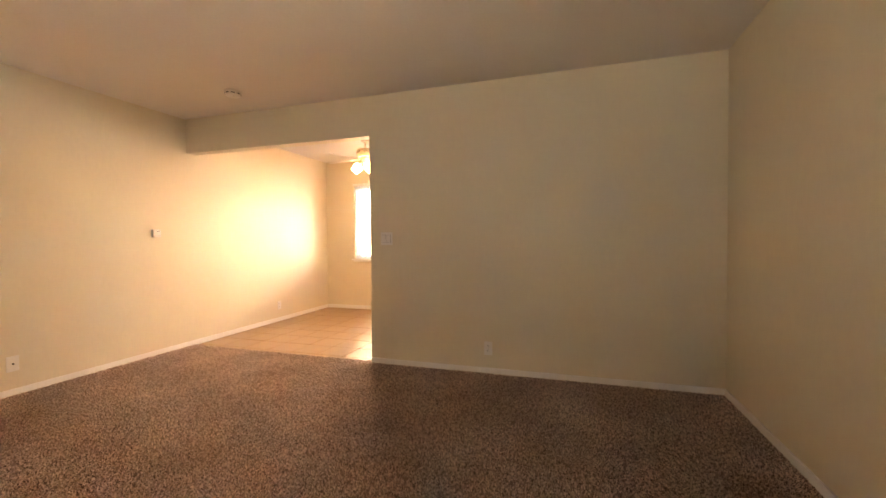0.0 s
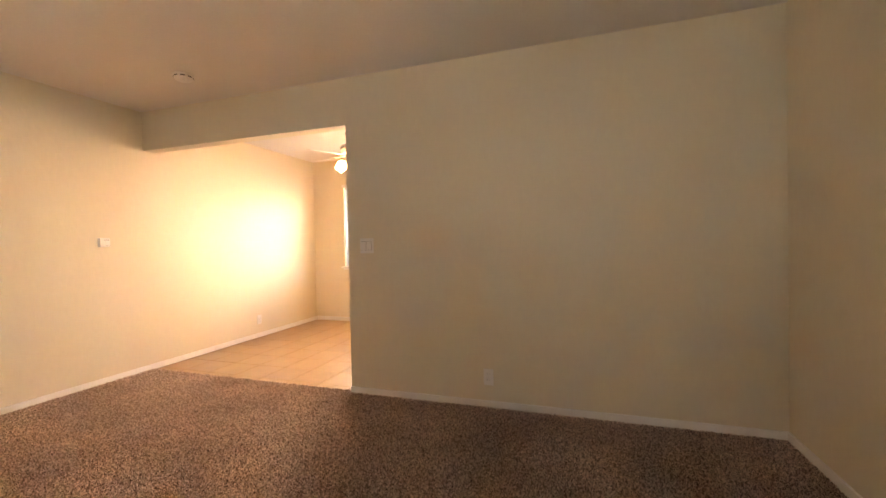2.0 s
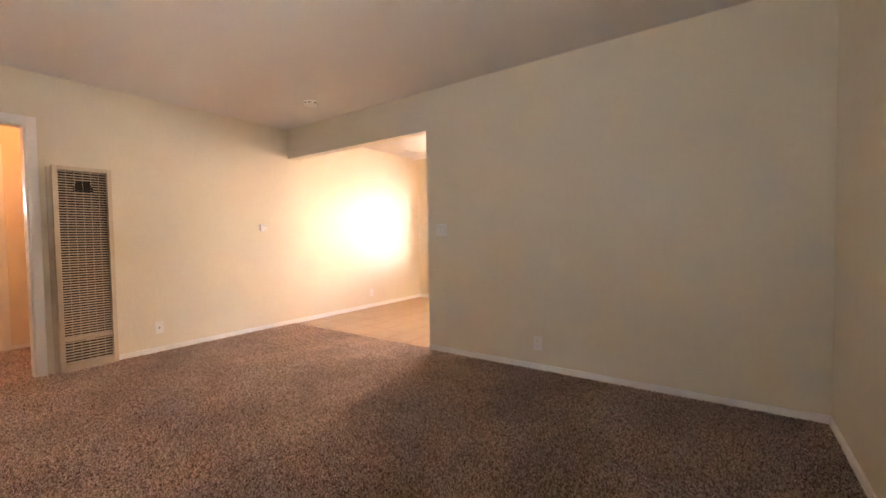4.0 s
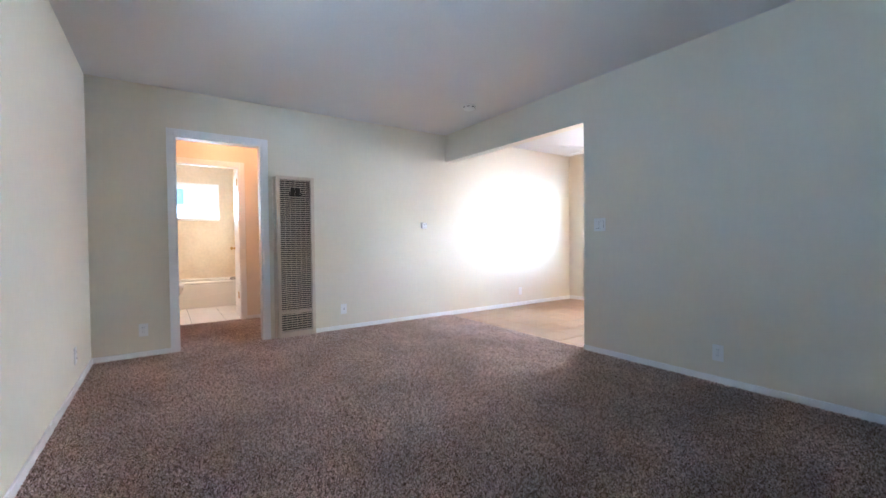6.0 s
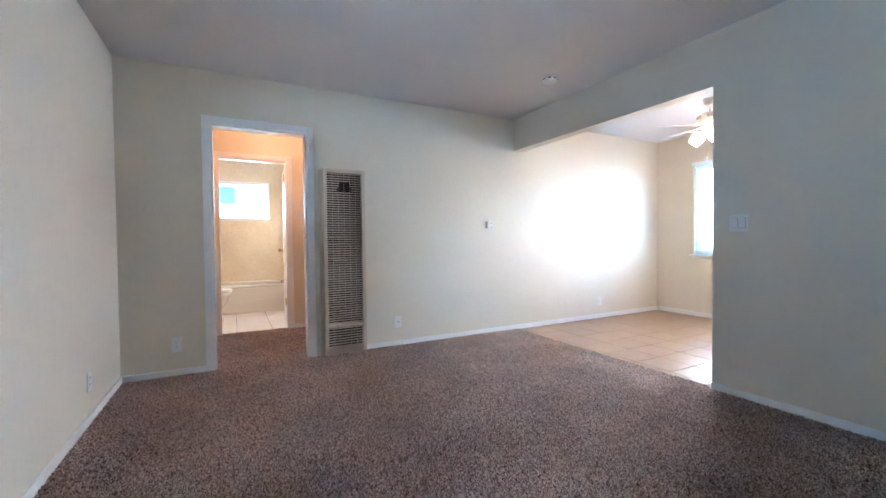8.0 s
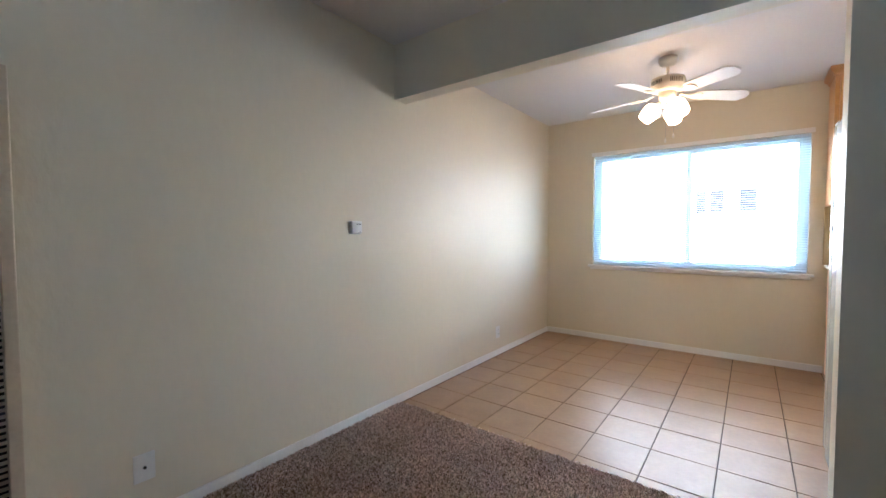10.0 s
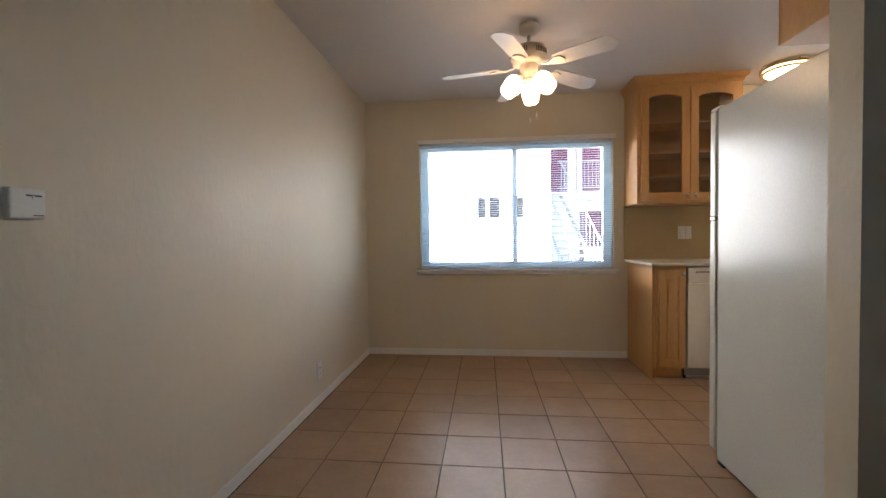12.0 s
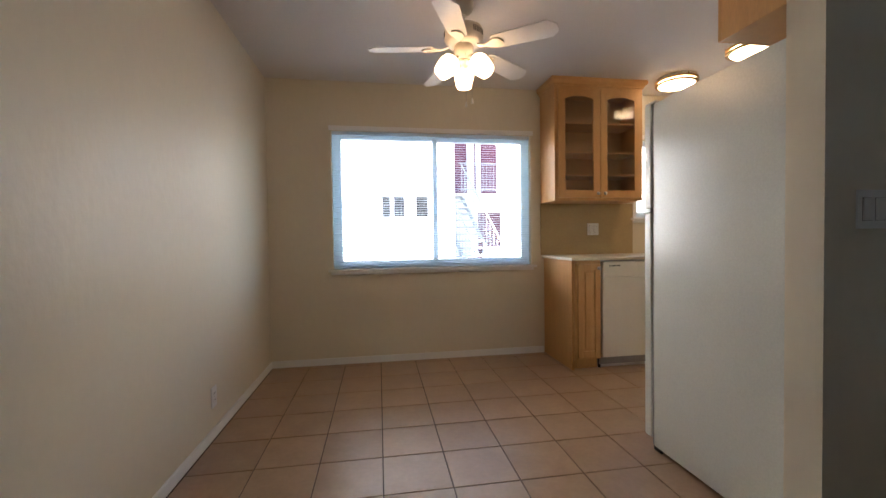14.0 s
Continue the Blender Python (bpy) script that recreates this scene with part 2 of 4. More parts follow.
def bm_box(bm, x0, y0, z0, x1, y1, z1, bevel=0.0, m=None):
    geo = bmesh.ops.create_cube(bm, size=1, matrix=Matrix.Translation(((x0 + x1) / 2, (y0 + y1) / 2, (z0 + z1) / 2)) @ Matrix.Diagonal((abs(x1 - x0), abs(y1 - y0), abs(z1 - z0), 1)))
    vs = geo["verts"]
    if bevel:
        es = list({e for v in vs for e in v.link_edges})
        r = bmesh.ops.bevel(bm, geom=es, offset=bevel, segments=2, affect="EDGES", profile=0.5)
        vs = r["verts"]
    if m is not None:
        bmesh.ops.transform(bm, matrix=m, verts=list(set(vs)))
    return vs


def box(x0, y0, z0, x1, y1, z1, bevel=0.0, m=None):
    bm = bmesh.new()
    bm_box(bm, x0, y0, z0, x1, y1, z1, bevel, m)
    return bm


def lathe(profile, steps=32, m=None):
    """A solid of revolution about z from (radius, height) pairs."""
    bm = bmesh.new()
    rings = []
    for r, z in profile:
        rings.append([bm.verts.new((r * math.cos(2 * math.pi * i / steps), r * math.sin(2 * math.pi * i / steps), z)) for i in range(steps)])
    for a, b in zip(rings, rings[1:]):
        for i in range(steps):
            j = (i + 1) % steps
            bm.faces.new((a[i], a[j], b[j], b[i]))
    if profile[0][0] > 1e-4:
        bm.faces.new(rings[0][::-1])
    if profile[-1][0] > 1e-4:
        bm.faces.new(rings[-1])
    bmesh.ops.remove_doubles(bm, verts=bm.verts, dist=1e-5)
    bmesh.ops.recalc_face_normals(bm, faces=bm.faces)
    for f in bm.faces:
        f.smooth = True
    if m is not None:
        bmesh.ops.transform(bm, matrix=m, verts=bm.verts)
    return bm


def rod(a, b, r, steps=10):
    a, b = Vector(a), Vector(b)
    d = b - a
    m = Matrix.Translation(a) @ d.to_track_quat("Z", "Y").to_matrix().to_4x4()
    return lathe([(r, 0), (r, d.length)], steps, m)


def merge(*bms):
    out = bmesh.new()
    for b in bms:
        me = bpy.data.meshes.new("tmp")
        b.to_mesh(me)
        out.from_mesh(me)
        bpy.data.meshes.remove(me)
        b.free()
    return out


def mesh_of(name, bm, material):
    me = bpy.data.meshes.new(name)
    bm.to_mesh(me)
    bm.free()
    me.materials.append(material)
    return me


def part(name, bm, material, parent=None, label="", at=None):
    ob = new(name, mesh_of(name, bm, material))
    if parent is not None:
        ob.parent = parent
    if at is not None:
        ob.matrix_basis = at
    if label:
        tagged(ob, label)
    return ob


def piece(name, me, parent, at):
    """One of many alike pieces that share a mesh."""
    ob = new(name, me)
    ob.parent = parent
    ob.matrix_basis = at
    return ob


def thing(name, label, category, at=None, group=""):
    ob = new(name)
    ob.empty_display_size = 0.1
    if at is not None:
        ob.matrix_basis = at
    return tagged(ob, label, category, group)


def structure(name, bm, material, label=""):
    return tagged(part(name, bm, material), label, kind="structure")


def wall(name, axis, at0, at1, lo, hi, z0, z1, holes, material, label):
    """A solid wall along one axis, with openings (from, to, bottom, top) through it."""
    bm = bmesh.new()
    us = sorted({lo, hi, *[h[0] for h in holes], *[h[1] for h in holes]})
    vs = sorted({z0, z1, *[h[2] for h in holes], *[h[3] for h in holes]})
    for u0, u1 in zip(us, us[1:]):
        for v0, v1 in zip(vs, vs[1:]):
            if any(h[0] <= u0 and u1 <= h[1] and h[2] <= v0 and v1 <= h[3] for h in holes):
                continue
            if axis == "x":
                bm_box(bm, u0, at0, v0, u1, at1, v1)
            else:
                bm_box(bm, at0, u0, v0, at1, u1, v1)
    bmesh.ops.remove_doubles(bm, verts=bm.verts, dist=1e-5)
    seen = {}
    for f in bm.faces:
        seen.setdefault(tuple(sorted(v.index for v in f.verts)), []).append(f)
    bm.verts.index_update()
    seen = {}
    for f in bm.faces:
        seen.setdefault(tuple(sorted(v.index for v in f.verts)), []).append(f)
    bmesh.ops.delete(bm, geom=[f for fs in seen.values() if len(fs) > 1 for f in fs], context="FACES_ONLY")
    return structure(name, bm, material, label)


# ---------------------------------------------------------------- the shell
CEIL = 2.468
NORTH = 2.63      # inner face of the dining and kitchen window wall
SOUTH = -3.722    # inner face of the living room window wall
EAST = 5.045
DOOR = (-3.10, -2.338, 0.0, 2.045)      # living room to hall
BATHDOOR = (-3.09, -2.35, 0.0, 2.035)
WIN = (0.535, 2.345, 0.835, 2.042)    # dining window
KWIN = (3.42, 4.55, 1.27, 2.035)      # kitchen window
SWIN = (2.66, 4.30, 0.845, 2.035)     # living room window
BWIN = (-3.41, -2.40, 1.47, 2.03)     # bathroom window
BATH_X = -3.66

wall("wall_west", "y", -0.12, 0.0, SOUTH, NORTH, 0, CEIL, [DOOR], M_WALL, "cream painted wall with a doorway to the hall")
wall("wall_partition", "x", 0.0, 0.115, 0.0, EAST, 0, CEIL, [(0.0, 2.214, 0.0, 2.102)], M_WALL, "cream painted partition with a wide opening under a dropped beam")
wall("wall_north", "x", NORTH, NORTH + 0.12, -0.12, EAST + 0.12, 0, CEIL, [WIN, KWIN], M_WALL, "cream painted wall with the dining window")
wall("wall_south", "x", SOUTH - 0.12, SOUTH, -0.12, EAST + 0.12, 0, CEIL, [SWIN], M_WALL, "cream painted wall with the living room window")
wall("wall_east", "y", EAST, EAST + 0.12, SOUTH, NORTH, 0, CEIL, [], M_WALL, "plain cream painted wall")
wall("wall_bath_front", "y", -1.50, -1.40, -4.2, -2.13, 0, CEIL, [BATHDOOR], M_HALL, "warm cream wall with the bathroom doorway")
wall("wall_hall_end", "x", -2.13, -2.03, BATH_X, -0.12, 0, CEIL, [], M_HALL, "warm cream hall wall")
wall("wall_hall_south", "x", -4.2, -4.1, BATH_X - 0.12, -0.12, 0, CEIL, [], M_HALL, "plain wall behind the hall closet")
wall("wall_bath_back", "y", BATH_X - 0.12, BATH_X, -4.2, -2.03, 0, CEIL, [BWIN], M_BATHWALL, "mottled tan bath surround wall with a small window")
structure("ceiling", box(BATH_X - 0.12, -4.2, CEIL, EAST + 0.12, NORTH + 0.12, CEIL + 0.1), M_CEIL, "flat painted ceiling")
# unseen; overhang to y -9.5 is added to keep sun off the south window
structure("roof", box(BATH_X - 0.9, -9.5, CEIL + 0.104, EAST + 0.9, NORTH + 0.55, CEIL + 0.25), M_ROOF, "flat roof with eaves, its long south overhang added to block sun")
structure("floor_slab", box(BATH_X - 0.12, -4.2, -0.16, EAST + 0.12, NORTH + 0.12, -0.012), M_CONCRETE, "concrete floor slab")
structure("floor_tile_bed", box(0.0, 0.02, -0.012, EAST, NORTH, -0.004), M_GROUT, "dark brown grout between floor tiles")
structure("floor_carpet_backing", box(-1.45, SOUTH - 0.4, -0.012, 0.0, -2.13, 0.001), M_BACKING, "brown carpet in the hall")
structure("floor_carpet_base", box(0.0, SOUTH, -0.012, EAST, 0.02, 0.001), M_BACKING, "brown shag carpet")
structure("floor_bath_bed", box(BATH_X, -4.1, -0.012, -1.45, -2.13, -0.004), M_GROUT, "bathroom floor grout")


def baseboard(x0, y0, x1, y1, nx, ny, h=0.056, d=0.013):
    """A skirting strip along a wall whose inward normal is (nx, ny)."""
    bm = box(min(x0, x1, x0 + nx * d, x1 + nx * d), min(y0, y1, y0 + ny * d, y1 + ny * d), 0.0, max(x0, x1, x0 + nx * d, x1 + nx * d), max(y0, y1, y0 + ny * d, y1 + ny * d), h, 0.003)
    structure("baseboard", bm, M_TRIM, "thin white painted baseboard")


baseboard(0, SOUTH, 0, -3.155, 1, 0)
baseboard(0, -1.815, 0, NORTH, 1, 0)
baseboard(2.214, 0, EAST, 0, 0, -1)
baseboard(0.012, SOUTH, EAST, SOUTH, 0, 1)
baseboard(EAST, SOUTH + 0.012, EAST, -0.012, -1, 0)
baseboard(0.012, NORTH, 2.46, NORTH, 0, -1, 0.06)
baseboard(-1.40, -2.32, -1.40, -2.13, 1, 0)
baseboard(-1.388, -2.13, -0.12, -2.13, 0, -1)


def door_casing(name, x, sign, opening, w, label, depth):
    """Jambs and a flat casing round a doorway in a wall that faces along x."""
    y0, y1, _, zt = opening
    base = structure(name, box(x - depth * sign, y0 - 0.0, zt - 0.018, x, y1, zt + 0.0005), M_TRIM, label)
    for a, b in ((y0 - 0.0005, y0 + 0.018), (y1 - 0.018, y1 + 0.0005)):
        part("jamb", box(x - depth * sign, a, 0.0, x, b, zt - 0.018), M_TRIM, base)
    f0, f1 = x + 0.0005 * sign, x + 0.016 * sign
    part("casing", box(min(f0, f1), y0 - w, 0.0, max(f0, f1), y0 + 0.004, zt + w, 0.004), M_TRIM, base)
    part("casing", box(min(f0, f1), y1 - 0.004, 0.0, max(f0, f1), y1 + w, zt + w, 0.004), M_TRIM, base)
    part("casing", box(min(f0, f1), y0 + 0.004, zt - 0.004, max(f0, f1), y1 - 0.004, zt + w, 0.004), M_TRIM, base)
    return base


door_casing("door_frame_hall", 0.0, 1, DOOR, 0.058, "white painted door casing", 0.12)
door_casing("door_frame_bath", -1.40, 1, BATHDOOR, 0.058, "cream painted bathroom door casing", 0.10)

# ---------------------------------------------------------------- windows and blinds


def window(name, axis, at, out, opening, mid, label, pane_mat, first_mat=None, s=0.055, h=0.055):
    """A sliding window with frame, meeting rail, two panes; its inside face is at `at`, `out` points outdoors."""
    u0, u1, z0, z1 = opening

    def bx(a0, a1, b0, b1, d0, d1, bevel=0.002):
        p, q = at + out * d0, at + out * d1
        if axis == "x":
            return box(a0, min(p, q), b0, a1, max(p, q), b1, bevel)
        return box(min(p, q), a0, b0, max(p, q), a1, b1, bevel)

    base = structure(name, bx(u0, u1, z0, z0 + h, 0.052, 0.10), M_VINYL, label)
    part("window_frame", bx(u0, u1, z1 - h, z1, 0.052, 0.10), M_VINYL, base)
    part("window_frame", bx(u0, u0 + s, z0 + h, z1 - h, 0.052, 0.10), M_VINYL, base)
    part("window_frame", bx(u1 - s, u1, z0 + h, z1 - h, 0.052, 0.10), M_VINYL, base)
    part("meeting_rail", bx(mid - 0.022, mid + 0.022, z0 + h, z1 - h, 0.050, 0.098), M_VINYL, base)
    for a, b, d in ((u0 + s, mid - 0.022, 0.072), (mid + 0.022, u1 - s, 0.072)):
        pane = part("pane", bx(a, b, z0 + h, z1 - h, d, d + 0.005, 0), first_mat if first_mat and a < mid - 0.1 else pane_mat, base)
        pane.visible_shadow = False
    return base, bx


def window_trim(base, bx, opening, sill_over=0.025, w=0.03, sides=True):
    u0, u1, z0, z1 = opening
    part("window_trim", bx(u0 - w, u1 + w, z1, z1 + max(w, 0.04), -0.014, -0.0005), M_TRIM, base)
    for a, b in ((u0 - w, u0), (u1, u1 + w)) if sides else ():
        part("window_trim", bx(a, b, z0, z1, -0.012, -0.0005), M_TRIM, base)
    part("window_sill", bx(u0 - w - sill_over, u1 + w + sill_over, z0 - 0.022, z0, -0.045, 0.051, 0.004), M_TRIM, base)
    part("apron", bx(u0 - w, u1 + w, z0 - 0.048, z0 - 0.022, -0.016, -0.0005, 0.003), M_TRIM, base)


def blinds(label, axis, at, out, opening, tilt, pitch, wand_u):
    """A mini-blind that hangs inside the window's recess."""
    u0, u1, z0, z1 = opening
    u0, u1 = u0 + 0.003, u1 - 0.003
    L = u1 - u0
    mid = (u0 + u1) / 2
    m0 = Matrix.Translation((mid, at + out * 0.030, 0)) if axis == "x" else Matrix.Translation((at + out * 0.030, mid, 0)) @ Matrix.Rotation(radians(90), 4, "Z")
    th = thing("window_blind", label, "blind", m0)
    part("headrail", box(-L / 2, -0.014, z1 - 0.028, L / 2, 0.014, z1 - 0.001, 0.002), M_SLAT, th)
    part("bottom_rail", box(-L / 2, -0.012, z0 + 0.004, L / 2, 0.012, z0 + 0.018, 0.003), M_SLAT, th)
    bm = bmesh.new()
    prof = [(-0.0125, 0.0), (-0.006, 0.0016), (0.0, 0.0021), (0.006, 0.0016), (0.0125, 0.0)]
    for side in (0.0, 0.0005):
        rows = [[bm.verts.new((x, y, z - side)) for x in (-L / 2 + 0.002, L / 2 - 0.002)] for y, z in prof]
        for a, b in zip(rows, rows[1:]):
            f = bm.faces.new((a[0], a[1], b[1], b[0]) if side == 0 else (a[0], b[0], b[1], a[1]))
            f.smooth = True
    slat = mesh_of("slat", bm, M_SLAT)
    z = z0 + 0.026
    while z < z1 - 0.034:
        piece("slat", slat, th, Matrix.Translation((0, 0, z)) @ Matrix.Rotation(radians(tilt), 4, "X"))
        z += pitch
    for u in (-L / 2 + 0.12, -L * 0.17, L * 0.17, L / 2 - 0.12):
        part("ladder_cord", merge(rod((u, -0.0135, z0 + 0.01), (u, -0.0135, z1 - 0.02), 0.0006, 5), rod((u, 0.0135, z0 + 0.01), (u, 0.0135, z1 - 0.02), 0.0006, 5)), M_SLAT, th)
    part("wand", rod((wand_u, -0.02 * out, z1 - 0.03), (wand_u, -0.022 * out, z1 - 0.62), 0.003, 6), M_SLAT, th, "clear tilt wand")
    part("pull_cord", merge(rod((-wand_u, -0.02 * out, z1 - 0.03), (-wand_u, -0.022 * out, z1 - 0.66), 0.0012, 5),
                            lathe([(0.002, 0), (0.007, -0.008), (0.009, -0.035), (0.001, -0.037)], 10, Matrix.Translation((-wand_u, -0.022 * out, z1 - 0.65)))), M_WHITE, th, "cord with a white tassel")
    return th


b_, f_ = window("window_1", "x", NORTH, 1, WIN, 1.448, "white vinyl sliding window of the dining area", M_GLASS, None, 0.078, 0.064)
window_trim(b_, f_, WIN, 0.02, 0.02, False)
blinds("white aluminium mini-blind with open slats in the dining window", "x", NORTH, 1, WIN, 12, 0.0215, -0.83)
b_, f_ = window("window_2", "x", NORTH, 1, KWIN, 4.0, "white vinyl sliding window over the kitchen counter", M_GLASS)
window_trim(b_, f_, KWIN)
b_, f_ = window("window_3", "x", SOUTH, -1, SWIN, 3.48, "white vinyl sliding window of the living room", M_GLASS)
window_trim(b_, f_, SWIN, 0.10, 0.03, False)
blinds("white mini-blind with half-open slats in the living room window", "x", SOUTH, -1, SWIN, 35, 0.0215, -0.76)
b_, f_ = window("window_4", "y", BATH_X, -1, BWIN, -2.88, "small frosted sliding window over the bathtub", M_FROST, M_FROST_DIM)
window_trim(b_, f_, BWIN, 0.0)

# ---------------------------------------------------------------- wall plates and small fixtures


def plate(name, label, category, at, w, h, kind, group=""):
    """An outlet or switch plate that faces -y in its own space."""
    th = thing(name, label, category, at, group)
    part("cover_plate", box(-w / 2, -0.006, -h / 2, w / 2, 0.0, h / 2, 0.002), M_WHITE, th)
    if kind == "outlet":
        for z in (-0.02, 0.02):
            part("socket", merge(box(-0.016, -0.0085, z - 0.013, 0.016, -0.0055, z + 0.013, 0.002)), M_WHITE, th)
            for x in (-0.006, 0.006):
                part("slot", box(x - 0.0012, -0.0092, z - 0.002, x + 0.0012, -0.0084, z + 0.007), M_BLACK, th)
        part("screw", lathe([(0.003, 0), (0.003, 0.001)], 8, Matrix.Translation((0, -0.006, 0)) @ Matrix.Rotation(radians(90), 4, "X")), M_NICKEL, th)
    elif kind == "jack":
        part("jack", lathe([(0.006, 0), (0.006, 0.008), (0.003, 0.0085)], 12, Matrix.Translation((0, -0.005, 0)) @ Matrix.Rotation(radians(90), 4, "X")), M_BLACK, th)
    else:
        n = kind
        for i in range(n):
            x = (i - (n - 1) / 2) * 0.046
            part("rocker", box(x - 0.0165, -0.0095, -0.033, x + 0.0165, -0.0055, 0.033, 0.003), M_WHITE, th)
            part("rocker_gap", box(x - 0.0175, -0.0066, -0.034, x + 0.0175, -0.0058, 0.034), M_GROUT, th)
    return th


ON_WEST = Matrix.Rotation(radians(90), 4, "Z")     # turns -y to +x


def at_west(y, z):
    return Matrix.Translation((0.0005, y, z)) @ ON_WEST


plate("wall_outlet", "white outlet on the dining wall above the baseboard", "outlet", at_west(1.417, 0.225), 0.07, 0.115, "outlet", "white wall outlets")
plate("cable_outlet", "white cable outlet plate beside the wall heater", "outlet", at_west(-1.477, 0.244), 0.075, 0.115, "jack", "white wall outlets")
plate("wall_outlet", "white outlet beside the hall doorway", "outlet", at_west(-3.36, 0.25), 0.07, 0.115, "outlet", "white wall outlets")
plate("wall_outlet", "white outlet low on the partition wall", "outlet", Matrix.Translation((3.313, -0.0005, 0.22)), 0.07, 0.115, "outlet", "white wall outlets")
plate("light_switch", "white double rocker switch by the dining opening", "switch", Matrix.Translation((2.38, -0.0005, 1.157)), 0.115, 0.115, 2)
plate("wall_outlet", "white outlet under the living room window wall", "outlet", Matrix.Translation((0.75, SOUTH + 0.0005, 0.25)) @ Matrix.Rotation(radians(180), 4, "Z"), 0.07, 0.115, "outlet", "white wall outlets")
plate("light_switch", "white switch in the hall by the bathroom", "switch", Matrix.Translation((-1.05, -2.1305, 1.15)), 0.07, 0.115, 1)
plate("counter_outlet", "white outlet and switch on the tan backsplash", "outlet", Matrix.Translation((2.965, NORTH - 0.0095, 1.162)), 0.115, 0.115, 2)

th = thing("thermostat", "small white thermostat box on the cream wall", "thermostat", at_west(-0.366, 1.232))
part("back_plate", box(-0.042, -0.006, -0.04, 0.042, 0.0, 0.04, 0.002), M_WHITE, th)
part("cover", box(-0.04, -0.03, -0.038, 0.04, -0.006, 0.038, 0.004), M_WHITE, th)
part("scale_slot", box(-0.005, -0.0315, 0.018, 0.03, -0.0295, 0.022), M_BLACK, th)
part("setting_lever", box(0.008, -0.034, 0.012, 0.012, -0.0295, 0.02), M_WHITE, th)
part("seam", box(0.010, -0.0308, -0.03, 0.034, -0.0298, -0.028), M_GROUT, th)

th = thing("smoke_detector", "round white smoke detector on the ceiling", "smoke detector", Matrix.Translation((1.128, -0.478, CEIL)))
part("base_ring", lathe([(0.001, 0), (0.07, 0), (0.07, -0.012), (0.001, -0.012)], 32), M_WHITE, th)
part("housing", lathe([(0.064, -0.012), (0.064, -0.026), (0.056, -0.038), (0.02, -0.043), (0.001, -0.043)], 32), M_WHITE, th)
for i in range(8):
    a = i * math.pi / 4
    part("vent_slot", box(-0.014, 0.0625, -0.024, 0.014, 0.0655, -0.017, 0, Matrix.Rotation(a, 4, "Z")), M_BLACK, th)
part("test_button", lathe([(0.012, -0.042), (0.012, -0.046), (0.001, -0.047)], 16, Matrix.Translation((0.02, -0.02, 0))), M_WHITE, th)

# ---------------------------------------------------------------- wall heater
HY0, HY1, HT = -2.212, -1.818, 1.735
th = thing("wall_heater", "tall beige gas wall heater with a louvred grille", "heater")
part("back_box", box(0.0005, HY0 - 0.028, 0.012, 0.018, HY1 + 0.004, HT - 0.012, 0.003), M_HEATER, th)
# thin dark sheet: the shade behind the louvres is put into its colour
part("cavity_shade", box(0.018, HY0 + 0.02, 0.03, 0.0205, HY1 - 0.02, HT - 0.03), M_HEATER_IN, th, "dark sheet painted as the shade inside the heater")
fx0, fx1 = 0.018, 0.058
part("side_panel", box(fx0, HY0, 0.012, fx1, HY0 + 0.036, HT, 0.004), M_HEATER, th)
part("side_panel", box(fx0, HY1 - 0.036, 0.012, fx1, HY1, HT, 0.004), M_HEATER, th)
part("top_panel", box(fx0, HY0 + 0.036, HT - 0.035, fx1, HY1 - 0.036, HT, 0.004), M_HEATER, th)
part("bottom_panel", box(fx0, HY0 + 0.036, 0.012, fx1, HY1 - 0.036, 0.07, 0.004), M_HEATER, th)
part("access_rail", box(fx0, HY0 + 0.036, 0.262, fx1 + 0.002, HY1 - 0.036, 0.292, 0.004), M_HEATER, th)
part("latch", box(fx1, (HY0 + HY1) / 2 - 0.03, 0.258, fx1 + 0.01, (HY0 + HY1) / 2 + 0.03, 0.270, 0.003), M_HEATER, th)
slat = mesh_of("louvre", box(-0.006, HY0 + 0.036, -0.0016, 0.006, HY1 - 0.036, 0.0016), M_HEATER)
for z0, z1 in ((0.07, 0.262), (0.292, HT - 0.035)):
    n = int((z1 - z0) / 0.0215)
    for i in range(n):
        piece("louvre", slat, th, Matrix.Translation((0.043, 0, z0 + (i + 0.5) * (z1 - z0) / n)) @ Matrix.Rotation(radians(38), 4, "Y"))
bar = mesh_of("grille_bar", box(-0.002, -0.0015, 0, 0.0035, 0.0015, 1), M_HEATER)
for i in range(1, 6):
    y = HY0 + 0.036 + i * (HY1 - HY0 - 0.072) / 6
    for z0, z1 in ((0.07, 0.262), (0.292, HT - 0.035)):
        piece("grille_bar", bar, th, Matrix.Translation((0.036, y, z0)) @ Matrix.Diagonal((1, 1, z1 - z0, 1)))
n = int((HT - 0.327) / 0.0215)
for i in range(n - 8, n - 4):
    z = 0.292 + (i + 0.5) * (HT - 0.327) / n
    w = 0.04 + 0.03 * random.random()
    part("soot_stain", box(-0.0065, -w, -0.0021, 0.0065, w, 0.0021), M_HEATER_IN, th, "", Matrix.Translation((0.043, (HY0 + HY1) / 2, z)) @ Matrix.Rotation(radians(38), 4, "Y"))

